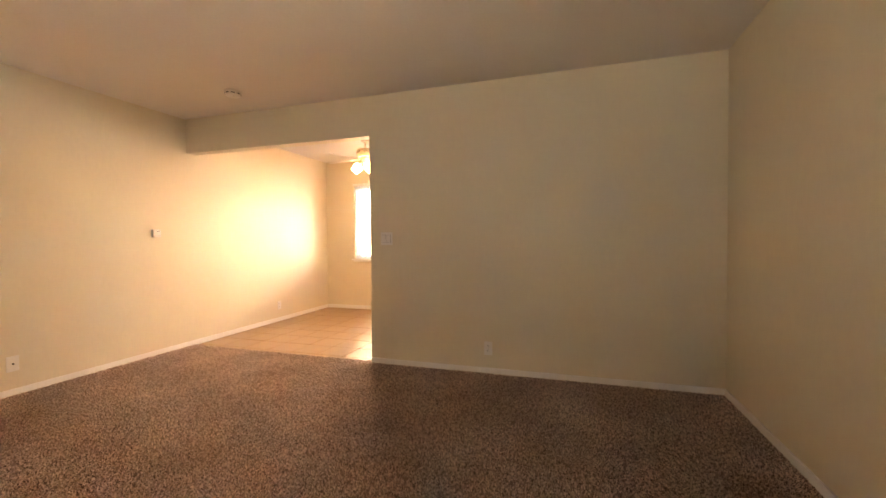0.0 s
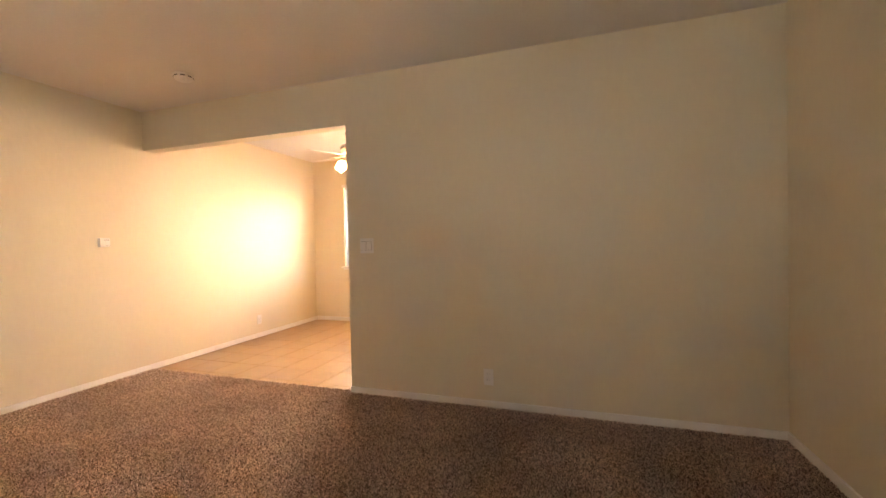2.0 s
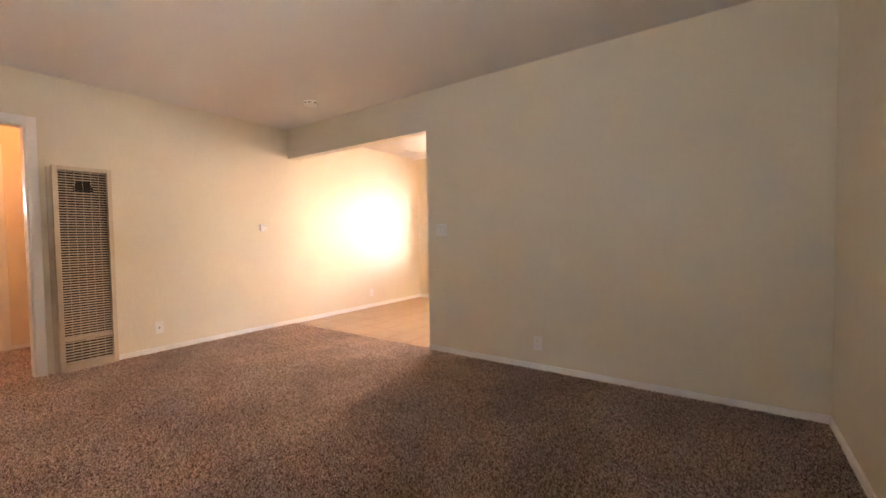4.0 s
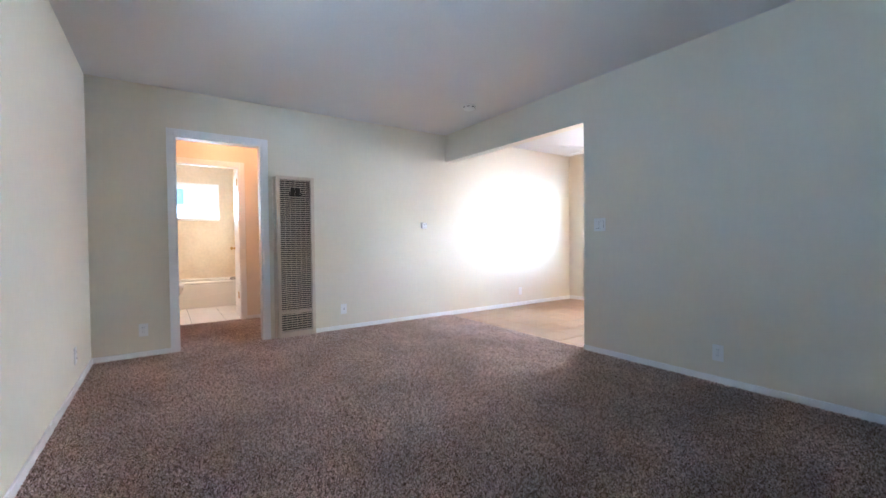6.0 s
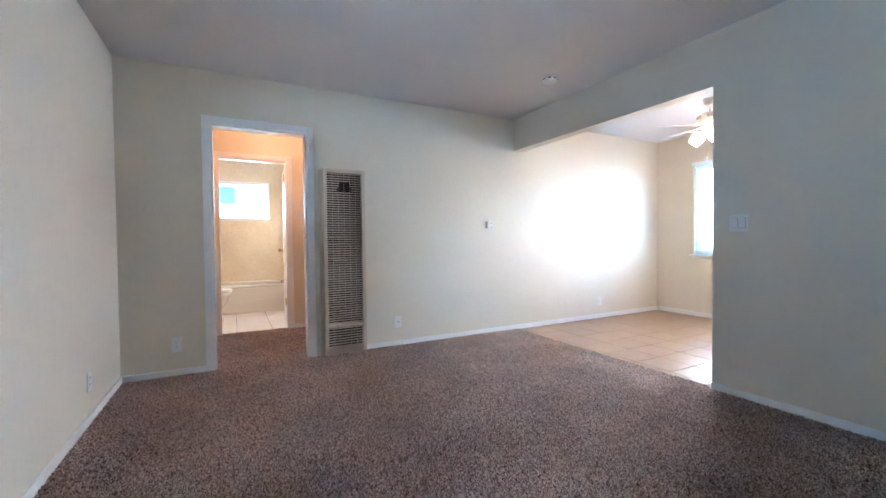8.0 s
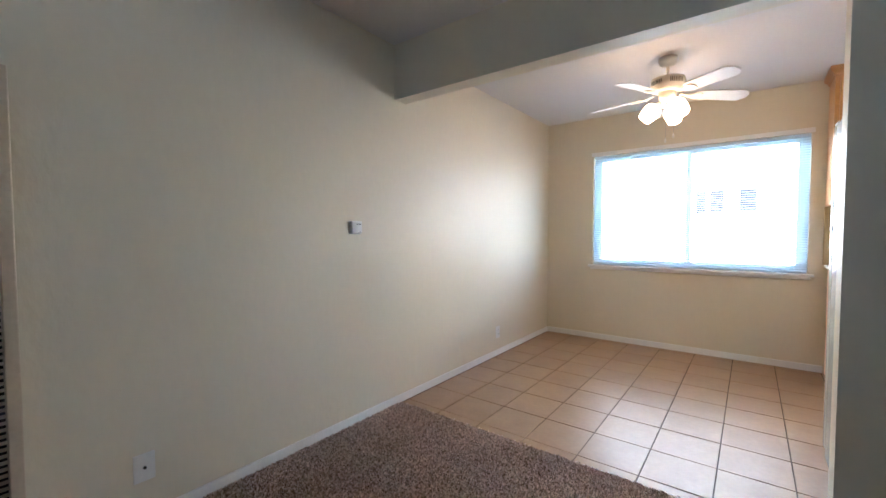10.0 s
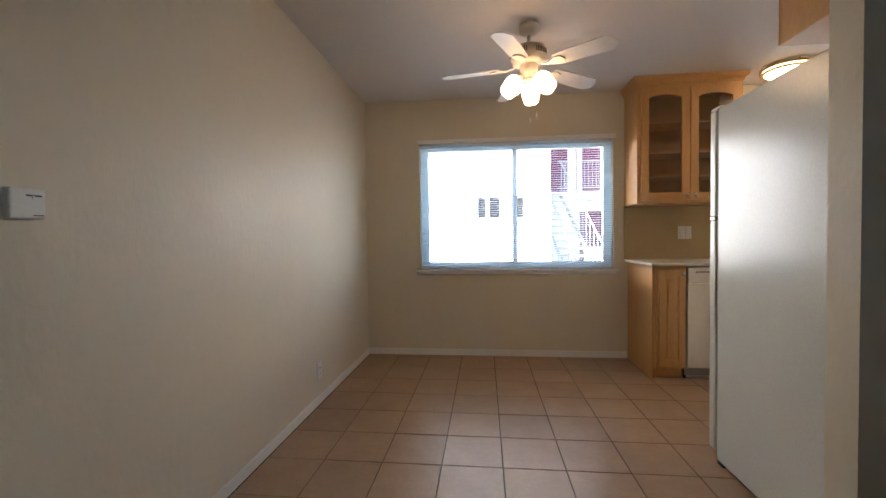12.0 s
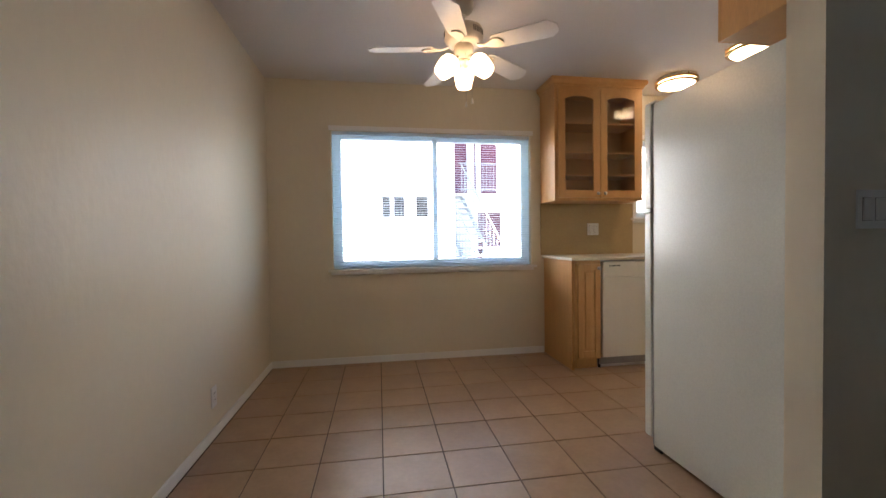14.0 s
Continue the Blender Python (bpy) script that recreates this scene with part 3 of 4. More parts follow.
# ---------------------------------------------------------------- ceiling fan
FX, FY = 1.442, 1.36
th = thing("ceiling_fan", "white five-blade ceiling fan with three lit glass shades", "ceiling fan", Matrix.Translation((FX, FY, 0)))
part("canopy", lathe([(0.060, CEIL), (0.061, CEIL - 0.02), (0.055, CEIL - 0.042), (0.042, CEIL - 0.058), (0.018, CEIL - 0.066), (0.001, CEIL - 0.066)], 32), M_FAN, th)
part("downrod", lathe([(0.012, CEIL - 0.06), (0.012, 2.32)], 16), M_FAN, th)
part("motor_housing", lathe([(0.02, 2.328), (0.075, 2.325), (0.108, 2.316), (0.115, 2.302), (0.115, 2.256), (0.104, 2.248), (0.104, 2.232), (0.06, 2.222), (0.001, 2.22)], 40), M_FAN, th)
slot = mesh_of("vent_slot", box(0.1145, -0.0022, 2.262, 0.1162, 0.0022, 2.294), M_BLACK)
for i in range(60):
    if i % 12 < 8:
        piece("vent_slot", slot, th, Matrix.Rotation(2 * math.pi * i / 60, 4, "Z"))
part("switch_housing", lathe([(0.05, 2.225), (0.056, 2.215), (0.056, 2.17), (0.04, 2.155), (0.03, 2.14), (0.001, 2.138)], 32), M_FAN, th)
part("light_fitter", lathe([(0.03, 2.14), (0.034, 2.125), (0.02, 2.108), (0.006, 2.10), (0.001, 2.095)], 24), M_FAN, th)


def blade_bm():
    bm = bmesh.new()
    pts = [(0.185, 0.045), (0.21, 0.056), (0.512, 0.066), (0.552, 0.026), (0.553, 0.0)]
    pts = pts + [(x, -y) for x, y in pts[::-1][1:]]
    top = [bm.verts.new((x, y, 0.003)) for x, y in pts]
    bot = [bm.verts.new((x, y, -0.003)) for x, y in pts]
    bm.faces.new(top[::-1])
    bm.faces.new(bot)
    for i in range(len(pts)):
        j = (i + 1) % len(pts)
        bm.faces.new((top[i], top[j], bot[j], bot[i]))
    bmesh.ops.recalc_face_normals(bm, faces=bm.faces)
    return bm


def iron_bm():
    """A blade bracket: an arm that forks into a loop under the blade."""
    bm = bmesh.new()
    outline = [(0.09, 0.014), (0.14, 0.010), (0.17, 0.024), (0.20, 0.040), (0.235, 0.030), (0.25, 0.0)]
    outline = outline + [(x, -y) for x, y in outline[::-1][1:]]
    top = [bm.verts.new((x, y, 0.002 + (0.012 if x < 0.12 else 0))) for x, y in outline]
    bot = [bm.verts.new((x, y, -0.006 + (0.012 if x < 0.12 else 0))) for x, y in outline]
    bm.faces.new(top[::-1])
    bm.faces.new(bot)
    for i in range(len(outline)):
        j = (i + 1) % len(outline)
        bm.faces.new((top[i], top[j], bot[j], bot[i]))
    bmesh.ops.recalc_face_normals(bm, faces=bm.faces)
    return bm


blade_me, iron_me = mesh_of("blade", blade_bm(), M_BLADE), mesh_of("blade_iron", iron_bm(), M_FAN)
for i in range(5):
    r = Matrix.Rotation(radians(-111.7 + 72 * i), 4, "Z")
    piece("blade", blade_me, th, r @ Matrix.Translation((0, 0, 2.205)) @ Matrix.Rotation(radians(2.5), 4, "Y") @ Matrix.Rotation(radians(-12), 4, "X"))
    piece("blade_iron", iron_me, th, r @ Matrix.Translation((0, 0, 2.199)) @ Matrix.Rotation(radians(2.5), 4, "Y") @ Matrix.Rotation(radians(-12), 4, "X"))
for i in range(3):
    a = radians(78 + 120 * i)
    m = Matrix.Translation((0.046 * math.cos(a), 0.046 * math.sin(a), 2.15)) @ Matrix.Rotation(a, 4, "Z") @ Matrix.Rotation(radians(-43), 4, "Y")
    part("shade_holder", lathe([(0.012, 0.0), (0.016, -0.02), (0.028, -0.035), (0.028, -0.042), (0.001, -0.042)], 20, m), M_FAN, th)
    part("shade", lathe([(0.026, -0.036), (0.042, -0.041), (0.055, -0.056), (0.060, -0.080), (0.057, -0.110), (0.048, -0.150), (0.045, -0.158), (0.040, -0.159), (0.001, -0.157)], 28, m), M_SHADE, th, "glowing opal glass shade")
for x, y, z in ((0.0, -0.05, 1.875), (0.045, -0.01, 1.91)):
    ch = part("pull_chain", rod((x, y, z), (x, y, 2.16), 0.0012, 6), M_NICKEL, th)
    part("fob", lathe([(0.002, z + 0.004), (0.006, z - 0.004), (0.008, z - 0.02), (0.004, z - 0.028), (0.001, z - 0.029)], 12, Matrix.Translation((x, y, 0))), M_WHITE, ch)

# ---------------------------------------------------------------- kitchen
th = thing("refrigerator", "white textured top-freezer refrigerator beside the partition", "refrigerator")
R0, R1 = 2.285, 3.03
part("body", box(R0, 0.135, 0.025, R1, 0.838, 1.745, 0.006), M_FRIDGE, th)
part("gasket", box(R0 + 0.008, 0.838, 0.03, R1 - 0.008, 0.853, 1.735), M_GASKET, th)
part("lower_door", box(R0 - 0.002, 0.853, 0.06, R1, 0.905, 1.205, 0.008), M_FRIDGE, th)
part("freezer_door", box(R0 - 0.002, 0.853, 1.225, R1, 0.905, 1.745, 0.008), M_FRIDGE, th)
part("lower_handle", box(R0 + 0.03, 0.905, 0.80, R0 + 0.06, 0.945, 1.19, 0.008), M_WHITE, th)
part("freezer_handle", box(R0 + 0.03, 0.905, 1.24, R0 + 0.06, 0.945, 1.50, 0.008), M_WHITE, th)
part("door_hinge", box(R0 - 0.004, 0.855, 1.206, R0 + 0.03, 0.90, 1.224, 0.002), M_BARE, th)
part("top_hinge_cap", box(R0, 0.82, 1.745, R0 + 0.05, 0.90, 1.757, 0.003), M_WHITE, th)
part("toe_grille", box(R0 + 0.01, 0.80, 0.0, R1 - 0.01, 0.85, 0.055, 0.003), M_BLACK, th)
part("rear_foot", box(R0 + 0.02, 0.15, 0.0, R1 - 0.02, 0.19, 0.025), M_BLACK, th)

th = thing("over_fridge_cabinet", "maple wall cabinet above the refrigerator", "cabinet")
part("body", box(2.313, 0.116, 1.872, 3.10, 0.465, CEIL - 0.001, 0.002), M_MAPLE, th)
for a in (2.315, 2.708):
    part("door", box(a, 0.4655, 1.874, a + 0.388, 0.484, CEIL - 0.06, 0.003), M_MAPLE, th)

UX0, UX1, UY, UZ0, UZ1 = 2.442, 3.275, 2.335, 1.408, 2.40
th = thing("glass_cabinet", "maple wall cabinet with two arched glass doors", "cabinet")
part("side_panel", box(UX0, UY, UZ0, UX0 + 0.018, NORTH - 0.001, UZ1), M_MAPLE, th)
part("side_panel", box(UX1 - 0.018, UY, UZ0, UX1, NORTH - 0.001, UZ1), M_MAPLE, th)
part("bottom_panel", box(UX0 + 0.018, UY, UZ0, UX1 - 0.018, NORTH - 0.001, UZ0 + 0.02), M_MAPLE, th)
part("top_panel", box(UX0 + 0.018, UY, UZ1 - 0.02, UX1 - 0.018, NORTH - 0.001, UZ1), M_MAPLE, th)
part("back_panel", box(UX0 + 0.018, NORTH - 0.012, UZ0 + 0.02, UX1 - 0.018, NORTH - 0.001, UZ1 - 0.02), M_MAPLE_IN, th)
for z in (1.631, 1.829, 2.084):
    part("shelf", box(UX0 + 0.019, UY + 0.012, z, UX1 - 0.019, NORTH - 0.013, z + 0.018), M_MAPLE, th)
part("face_frame", merge(box(UX0, UY - 0.018, UZ0, UX0 + 0.03, UY, UZ1), box(UX1 - 0.03, UY - 0.018, UZ0, UX1, UY, UZ1),
                         box(UX0 + 0.03, UY - 0.018, UZ0, UX1 - 0.03, UY, UZ0 + 0.03), box(UX0 + 0.03, UY - 0.018, UZ1 - 0.03, UX1 - 0.03, UY, UZ1)), M_MAPLE, th)


def crown_bm(steps=((0.0, 0.0), (0.010, 0.004), (0.010, 0.016), (0.018, 0.024), (0.030, 0.034), (0.034, 0.040), (0.034, 0.068))):
    bm = bmesh.new()
    rows = []
    for d, h in steps:
        z = UZ1 - 0.0 + h
        rows.append([bm.verts.new(p) for p in ((UX0 - d, NORTH - 0.001, z), (UX0 - d, UY - 0.018 - d, z), (UX1 + d, UY - 0.018 - d, z), (UX1 + d, NORTH - 0.001, z))])
    for a, b in zip(rows, rows[1:]):
        for i in range(4):
            j = (i + 1) % 4
            bm.faces.new((a[i], a[j], b[j], b[i]))
    bm.faces.new(rows[0][::-1])
    bm.faces.new(rows[-1])
    bmesh.ops.recalc_face_normals(bm, faces=bm.faces)
    return bm


part("crown", crown_bm(), M_MAPLE, th, "stepped crown moulding")


def arched_frame(w, h, s, rise, d=0.02):
    """A door frame of width w and height h with stiles s and an arched top rail; front at y = 0."""
    bm = bmesh.new()
    n = 14
    inner = [(s, s), (w - s, s)]
    arc = []
    for i in range(n + 1):
        u = i / n
        x = (w - s) + (s - (w - s)) * u
        arc.append((x, h - s * 0.85 - rise + rise * math.sin(math.pi * u) ** 0.8))
    inner = inner + arc
    outer = [(0, 0), (w, 0)] + [(w + (0 - w) * i / n, h) for i in range(n + 1)]
    k = len(inner)
    rings = []
    for y in (0.0, d):
        rings.append(([bm.verts.new((x, y, z)) for x, z in inner], [bm.verts.new((x, y, z)) for x, z in outer]))
    for i in range(k):
        j = (i + 1) % k
        bm.faces.new((rings[0][0][i], rings[0][0][j], rings[0][1][j], rings[0][1][i]))
        bm.faces.new((rings[1][0][j], rings[1][0][i], rings[1][1][i], rings[1][1][j]))
        bm.faces.new((rings[0][0][j], rings[0][0][i], rings[1][0][i], rings[1][0][j]))
        bm.faces.new((rings[0][1][i], rings[0][1][j], rings[1][1][j], rings[1][1][i]))
    bmesh.ops.recalc_face_normals(bm, faces=bm.faces)
    return bm


DW, DH = 0.388, 0.93
door_me = mesh_of("door", arched_frame(DW, DH, 0.062, 0.028), M_MAPLE)
glass_me = mesh_of("glass", box(0.05, 0.008, 0.05, DW - 0.05, 0.011, DH - 0.06), M_CABGLASS)
knob_me = mesh_of("knob", lathe([(0.005, 0), (0.005, 0.012), (0.014, 0.018), (0.015, 0.026), (0.008, 0.031), (0.001, 0.032)], 16, Matrix.Rotation(radians(90), 4, "X")), M_NICKEL)
for x, kx in ((UX0 + 0.026, DW - 0.03), (UX0 + 0.026 + DW + 0.006, 0.03)):
    d_ = piece("door", door_me, th, Matrix.Translation((x, UY - 0.039, UZ0 + 0.025)))
    piece("glass", glass_me, d_, Matrix.Identity(4)).visible_shadow = False
    piece("knob", knob_me, d_, Matrix.Translation((kx, 0, 0.035)))

th = thing("base_cabinet", "narrow maple base cabinet at the end of the counter", "cabinet")
part("side_panel", box(2.47, 2.075, 0.0, 2.488, NORTH - 0.001, 0.898), M_MAPLE, th)
part("body", box(2.488, 2.075, 0.09, 2.712, NORTH - 0.001, 0.898), M_MAPLE_IN, th)
part("toe_kick", box(2.488, 2.115, 0.0, 2.712, 2.135, 0.09), M_MAPLE, th)
part("face_frame", box(2.488, 2.058, 0.088, 2.712, 2.075, 0.898), M_MAPLE, th)
d_ = part("door", merge(box(2.507, 2.038, 0.105, 2.556, 2.057, 0.868, 0.003), box(2.655, 2.038, 0.105, 2.704, 2.057, 0.868, 0.003),
                        box(2.556, 2.038, 0.105, 2.655, 2.057, 0.16, 0.003), box(2.556, 2.038, 0.813, 2.655, 2.057, 0.868, 0.003),
                        box(2.556, 2.048, 0.16, 2.655, 2.056, 0.813), box(2.572, 2.041, 0.178, 2.639, 2.050, 0.795, 0.004)), M_MAPLE, th)
piece("knob", knob_me, d_, Matrix.Translation((2.678, 2.038, 0.835)))

th = thing("dishwasher", "cream white built-in dishwasher under the counter", "dishwasher")
part("body", box(2.718, 2.09, 0.03, 3.308, NORTH - 0.002, 0.892), M_BARE, th)
part("door", box(2.72, 2.040, 0.10, 3.306, 2.089, 0.7595, 0.004), M_APPL, th)
cp = part("control_panel", box(2.72, 2.030, 0.762, 3.306, 2.089, 0.884, 0.005), M_APPL, th)
for i in range(9):
    part("vent_slit", box(2.775 + i * 0.011, 2.0285, 0.845, 2.781 + i * 0.011, 2.0305, 0.857), M_BLACK, cp)
part("toe_plate", box(2.735, 2.115, 0.0, 3.30, 2.13, 0.09), M_WHITE, th)
part("access_gap", box(2.718, 2.10, 0.0, 2.735, 2.112, 0.10), M_BLACK, th)

th = thing("sink_base_cabinet", "maple base cabinets under the kitchen counter", "cabinet")
part("body", box(3.314, 2.06, 0.09, EAST - 0.001, NORTH - 0.001, 0.898), M_MAPLE, th)
part("toe_kick", box(3.314, 2.12, 0.0, EAST - 0.001, 2.14, 0.09), M_MAPLE, th)
for i in range(4):
    a = 3.33 + i * 0.425
    part("door", box(a, 2.04, 0.11, a + 0.41, 2.0595, 0.85, 0.004), M_MAPLE, th)

th = thing("countertop", "beige laminate countertop with a rolled front edge", "countertop")
part("slab", box(2.445, 2.02, 0.8985, EAST - 0.001, NORTH - 0.001, 0.922, 0.005), M_COUNTER, th)
structure("backsplash", box(2.437, NORTH - 0.009, 0.923, 3.385, NORTH - 0.0005, 1.407), M_BACKSPLASH, "smooth tan backsplash panel")

for k, (x, y) in enumerate(((3.53, 2.21), (3.62, 1.56))):
    th = thing("ceiling_light", "round flush ceiling light with brass rings, lit", "ceiling light", Matrix.Translation((x, y, CEIL)), "kitchen ceiling lights")
    part("pan", lathe([(0.001, 0), (0.155, 0), (0.155, -0.018), (0.001, -0.018)], 40), M_WHITE, th)
    part("diffuser", lathe([(0.150, -0.018), (0.152, -0.05), (0.135, -0.068), (0.09, -0.080), (0.04, -0.085), (0.001, -0.086)], 40), M_DIFFUSER, th, "glowing white diffuser")
    for z in (-0.022, -0.048):
        part("ring", lathe([(0.150, z), (0.168, z - 0.001), (0.168, z - 0.011), (0.150, z - 0.012)], 40), M_BRASS, th, "thin brass ring")
    for i in range(3):
        a = i * 2.094 + 0.4
        part("post", rod((0.165 * math.cos(a), 0.165 * math.sin(a), -0.006), (0.165 * math.cos(a), 0.165 * math.sin(a), -0.06), 0.004, 8), M_BRASS, th)

# ---------------------------------------------------------------- hall closet and bathroom
th = thing("hall_linen_cabinet", "cream built-in linen cabinet with brass pulls in the hall", "cabinet")
part("body", box(-1.385, -4.09, 0.0, -0.125, -3.345, CEIL - 0.002), M_HALL, th)
for x0 in (-1.365, -0.75):
    for z0, z1, hz in ((0.09, 1.155, 1.0), (1.17, 2.38, 1.32)):
        d_ = part("door", box(x0, -3.344, z0, x0 + 0.605, -3.325, z1, 0.003), M_HALL, th)
        hx = x0 + (0.50 if x0 < -1 else 0.1)
        part("pull", merge(rod((hx - 0.045, -3.305, hz), (hx + 0.045, -3.305, hz), 0.005, 8), rod((hx - 0.035, -3.325, hz), (hx - 0.035, -3.305, hz), 0.004, 8), rod((hx + 0.035, -3.325, hz), (hx + 0.035, -3.305, hz), 0.004, 8)), M_BRASS, d_)

th = thing("bathroom_door", "white bathroom door standing open on brass hinges", "door", Matrix.Translation((-1.505, -2.37, 0)) @ Matrix.Rotation(radians(176), 4, "Z"))
part("leaf", box(0.0, -0.035, 0.012, 0.70, 0.0, 2.01, 0.002), M_TRIM, th)
for z in (0.28, 1.80):
    part("hinge", merge(box(-0.006, -0.033, z, 0.0, -0.002, z + 0.09), rod((-0.006, 0.004, z), (-0.006, 0.004, z + 0.09), 0.006, 8)), M_BRASS, th)
for s, y in ((1, 0.0), (-1, -0.035)):
    part("door_knob", lathe([(0.024, 0), (0.024, 0.006), (0.01, 0.012), (0.01, 0.03), (0.026, 0.042), (0.026, 0.055), (0.012, 0.064), (0.001, 0.065)], 20, Matrix.Translation((0.62, y, 0.95)) @ Matrix.Rotation(radians(-90 * s), 4, "X")), M_BRASS, th)

TX0, TX1, TY0, TY1, TZ = BATH_X + 0.001, -2.93, -3.70, -2.131, 0.42
th = thing("bathtub", "white alcove bathtub with a curved apron relief", "bathtub")
part("apron", box(TX1 - 0.03, TY0, 0.0, TX1, TY1, TZ - 0.045, 0.006), M_PORCELAIN, th)
part("rim", merge(box(TX1 - 0.09, TY0, TZ - 0.045, TX1 + 0.012, TY1, TZ, 0.015), box(TX0, TY0, TZ - 0.045, TX0 + 0.07, TY1, TZ, 0.012),
                  box(TX0 + 0.07, TY0, TZ - 0.045, TX1 - 0.09, TY0 + 0.1, TZ, 0.012), box(TX0 + 0.07, TY1 - 0.1, TZ - 0.045, TX1 - 0.09, TY1, TZ, 0.012)), M_PORCELAIN, th)
part("liner", merge(box(TX0 + 0.002, TY0 + 0.01, 0.12, TX0 + 0.06, TY1 - 0.01, TZ - 0.046), box(TX1 - 0.08, TY0 + 0.01, 0.12, TX1 - 0.032, TY1 - 0.01, TZ - 0.046),
                    box(TX0 + 0.06, TY1 - 0.09, 0.12, TX1 - 0.08, TY1 - 0.01, TZ - 0.046), box(TX0 + 0.06, TY0 + 0.01, 0.12, TX1 - 0.08, TY0 + 0.09, TZ - 0.046)), M_PORCELAIN, th)
part("basin", box(TX0 + 0.01, TY0 + 0.01, 0.0, TX1 - 0.035, TY1 - 0.01, 0.12), M_PORCELAIN, th)
cu = bmesh.new()
prev = None
for i in range(25):
    u = i / 24
    y = TY0 + 0.05 + u * (TY1 - TY0 - 0.1)
    z = 0.14 + 0.09 * (0.5 - 0.5 * math.cos(math.pi * min(1, max(0, (u - 0.45) * 2.2)))) + 0.02 * math.sin(u * 6)
    ring = [cu.verts.new(p) for p in ((TX1 - 0.001, y, z - 0.008), (TX1 + 0.006, y, z), (TX1 - 0.001, y, z + 0.008))]
    if prev:
        for a in (0, 1):
            cu.faces.new((prev[a], ring[a], ring[a + 1], prev[a + 1])).smooth = True
    prev = ring
part("apron_relief", cu, M_PORCELAIN, th)
structure("wall_tub_end", box(BATH_X + 0.001, -3.80, 0, TX1, -3.701, CEIL - 0.001), M_BATHWALL, "tan tub end wall")
structure("bath_surround_side", box(BATH_X + 0.001, -2.138, TZ + 0.001, TX1 + 0.1, -2.1305, CEIL - 0.2), M_BATHWALL, "mottled tan surround panel")

th = thing("toilet", "white two-piece toilet with a closed lid", "toilet", Matrix.Translation((-2.36, -3.28, 0)))


def bowl_bm(profile, cy, stretch):
    bm = lathe(profile, 36)
    for v in bm.verts:
        v.co.y = cy + v.co.y * stretch
    return bm


part("base", bowl_bm([(0.105, 0.0), (0.11, 0.02), (0.095, 0.10), (0.10, 0.18), (0.145, 0.27), (0.18, 0.36), (0.185, 0.395), (0.001, 0.395)], 0.06, 1.32), M_PORCELAIN, th)
part("seat", bowl_bm([(0.001, 0.396), (0.188, 0.396), (0.192, 0.405), (0.186, 0.416), (0.001, 0.416)], 0.065, 1.32), M_WHITE, th)
part("lid", bowl_bm([(0.001, 0.419), (0.186, 0.419), (0.19, 0.427), (0.178, 0.438), (0.001, 0.441)], 0.065, 1.32), M_WHITE, th)
part("tank", box(-0.22, -0.42, 0.39, 0.22, -0.22, 0.74, 0.02), M_PORCELAIN, th)
part("tank_lid", box(-0.23, -0.43, 0.741, 0.23, -0.21, 0.775, 0.01), M_PORCELAIN, th)
part("neck", box(-0.1, -0.40, 0.0, 0.1, -0.10, 0.39, 0.02), M_PORCELAIN, th)
part("flush_lever", box(-0.19, -0.215, 0.68, -0.12, -0.2, 0.695, 0.003), M_NICKEL, th)

# ---------------------------------------------------------------- outdoors
GZ = -0.18
structure("ground", box(-400, -400, GZ - 0.2, 400, 400, GZ), M_CONCRETE, "pale concrete paving between the buildings")

FY0 = 7.9
th = thing("white_apartment_block", "white stucco apartment block in full sun", "building")
bm = bmesh.new()
hole = (0.98, 2.07, 1.55, 2.08)
for x0, x1, z0, z1 in ((-14, hole[0], GZ, 6.2), (hole[1], 2.62, GZ, 6.2), (hole[0], hole[1], GZ, hole[2]), (hole[0], hole[1], hole[3], 6.2)):
    bm_box(bm, x0, FY0, z0, x1, FY0 + 0.25, z1)
bm_box(bm, 2.37, FY0 + 0.25, GZ, 2.62, 16.0, 6.2)
part("wall", bm, M_STUCCO, th)
part("roof", box(-14.3, FY0 - 0.35, 6.2, 2.9, 16.2, 6.45), M_STUCCO, th)
w_ = part("window", merge(box(0.94, FY0 - 0.03, 1.50, 2.11, FY0 + 0.02, 1.55), box(0.98, FY0 + 0.05, 1.55, 1.02, FY0 + 0.1, 2.08), box(2.03, FY0 + 0.05, 1.55, 2.07, FY0 + 0.1, 2.08),
                          box(1.50, FY0 + 0.05, 1.55, 1.56, FY0 + 0.1, 2.08), box(1.02, FY0 + 0.05, 1.55, 2.03, FY0 + 0.1, 1.59), box(1.02, FY0 + 0.05, 2.04, 2.03, FY0 + 0.1, 2.08)), M_VINYL, th)
part("pane", box(1.02, FY0 + 0.08, 1.59, 2.03, FY0 + 0.09, 2.04), M_DARKGLASS, w_)
for x0, x1 in ((1.19, 1.27), (1.56, 1.76)):
    part("curtain", box(x0, FY0 + 0.062, 1.60, x1, FY0 + 0.068, 2.03), M_SLAT, w_)

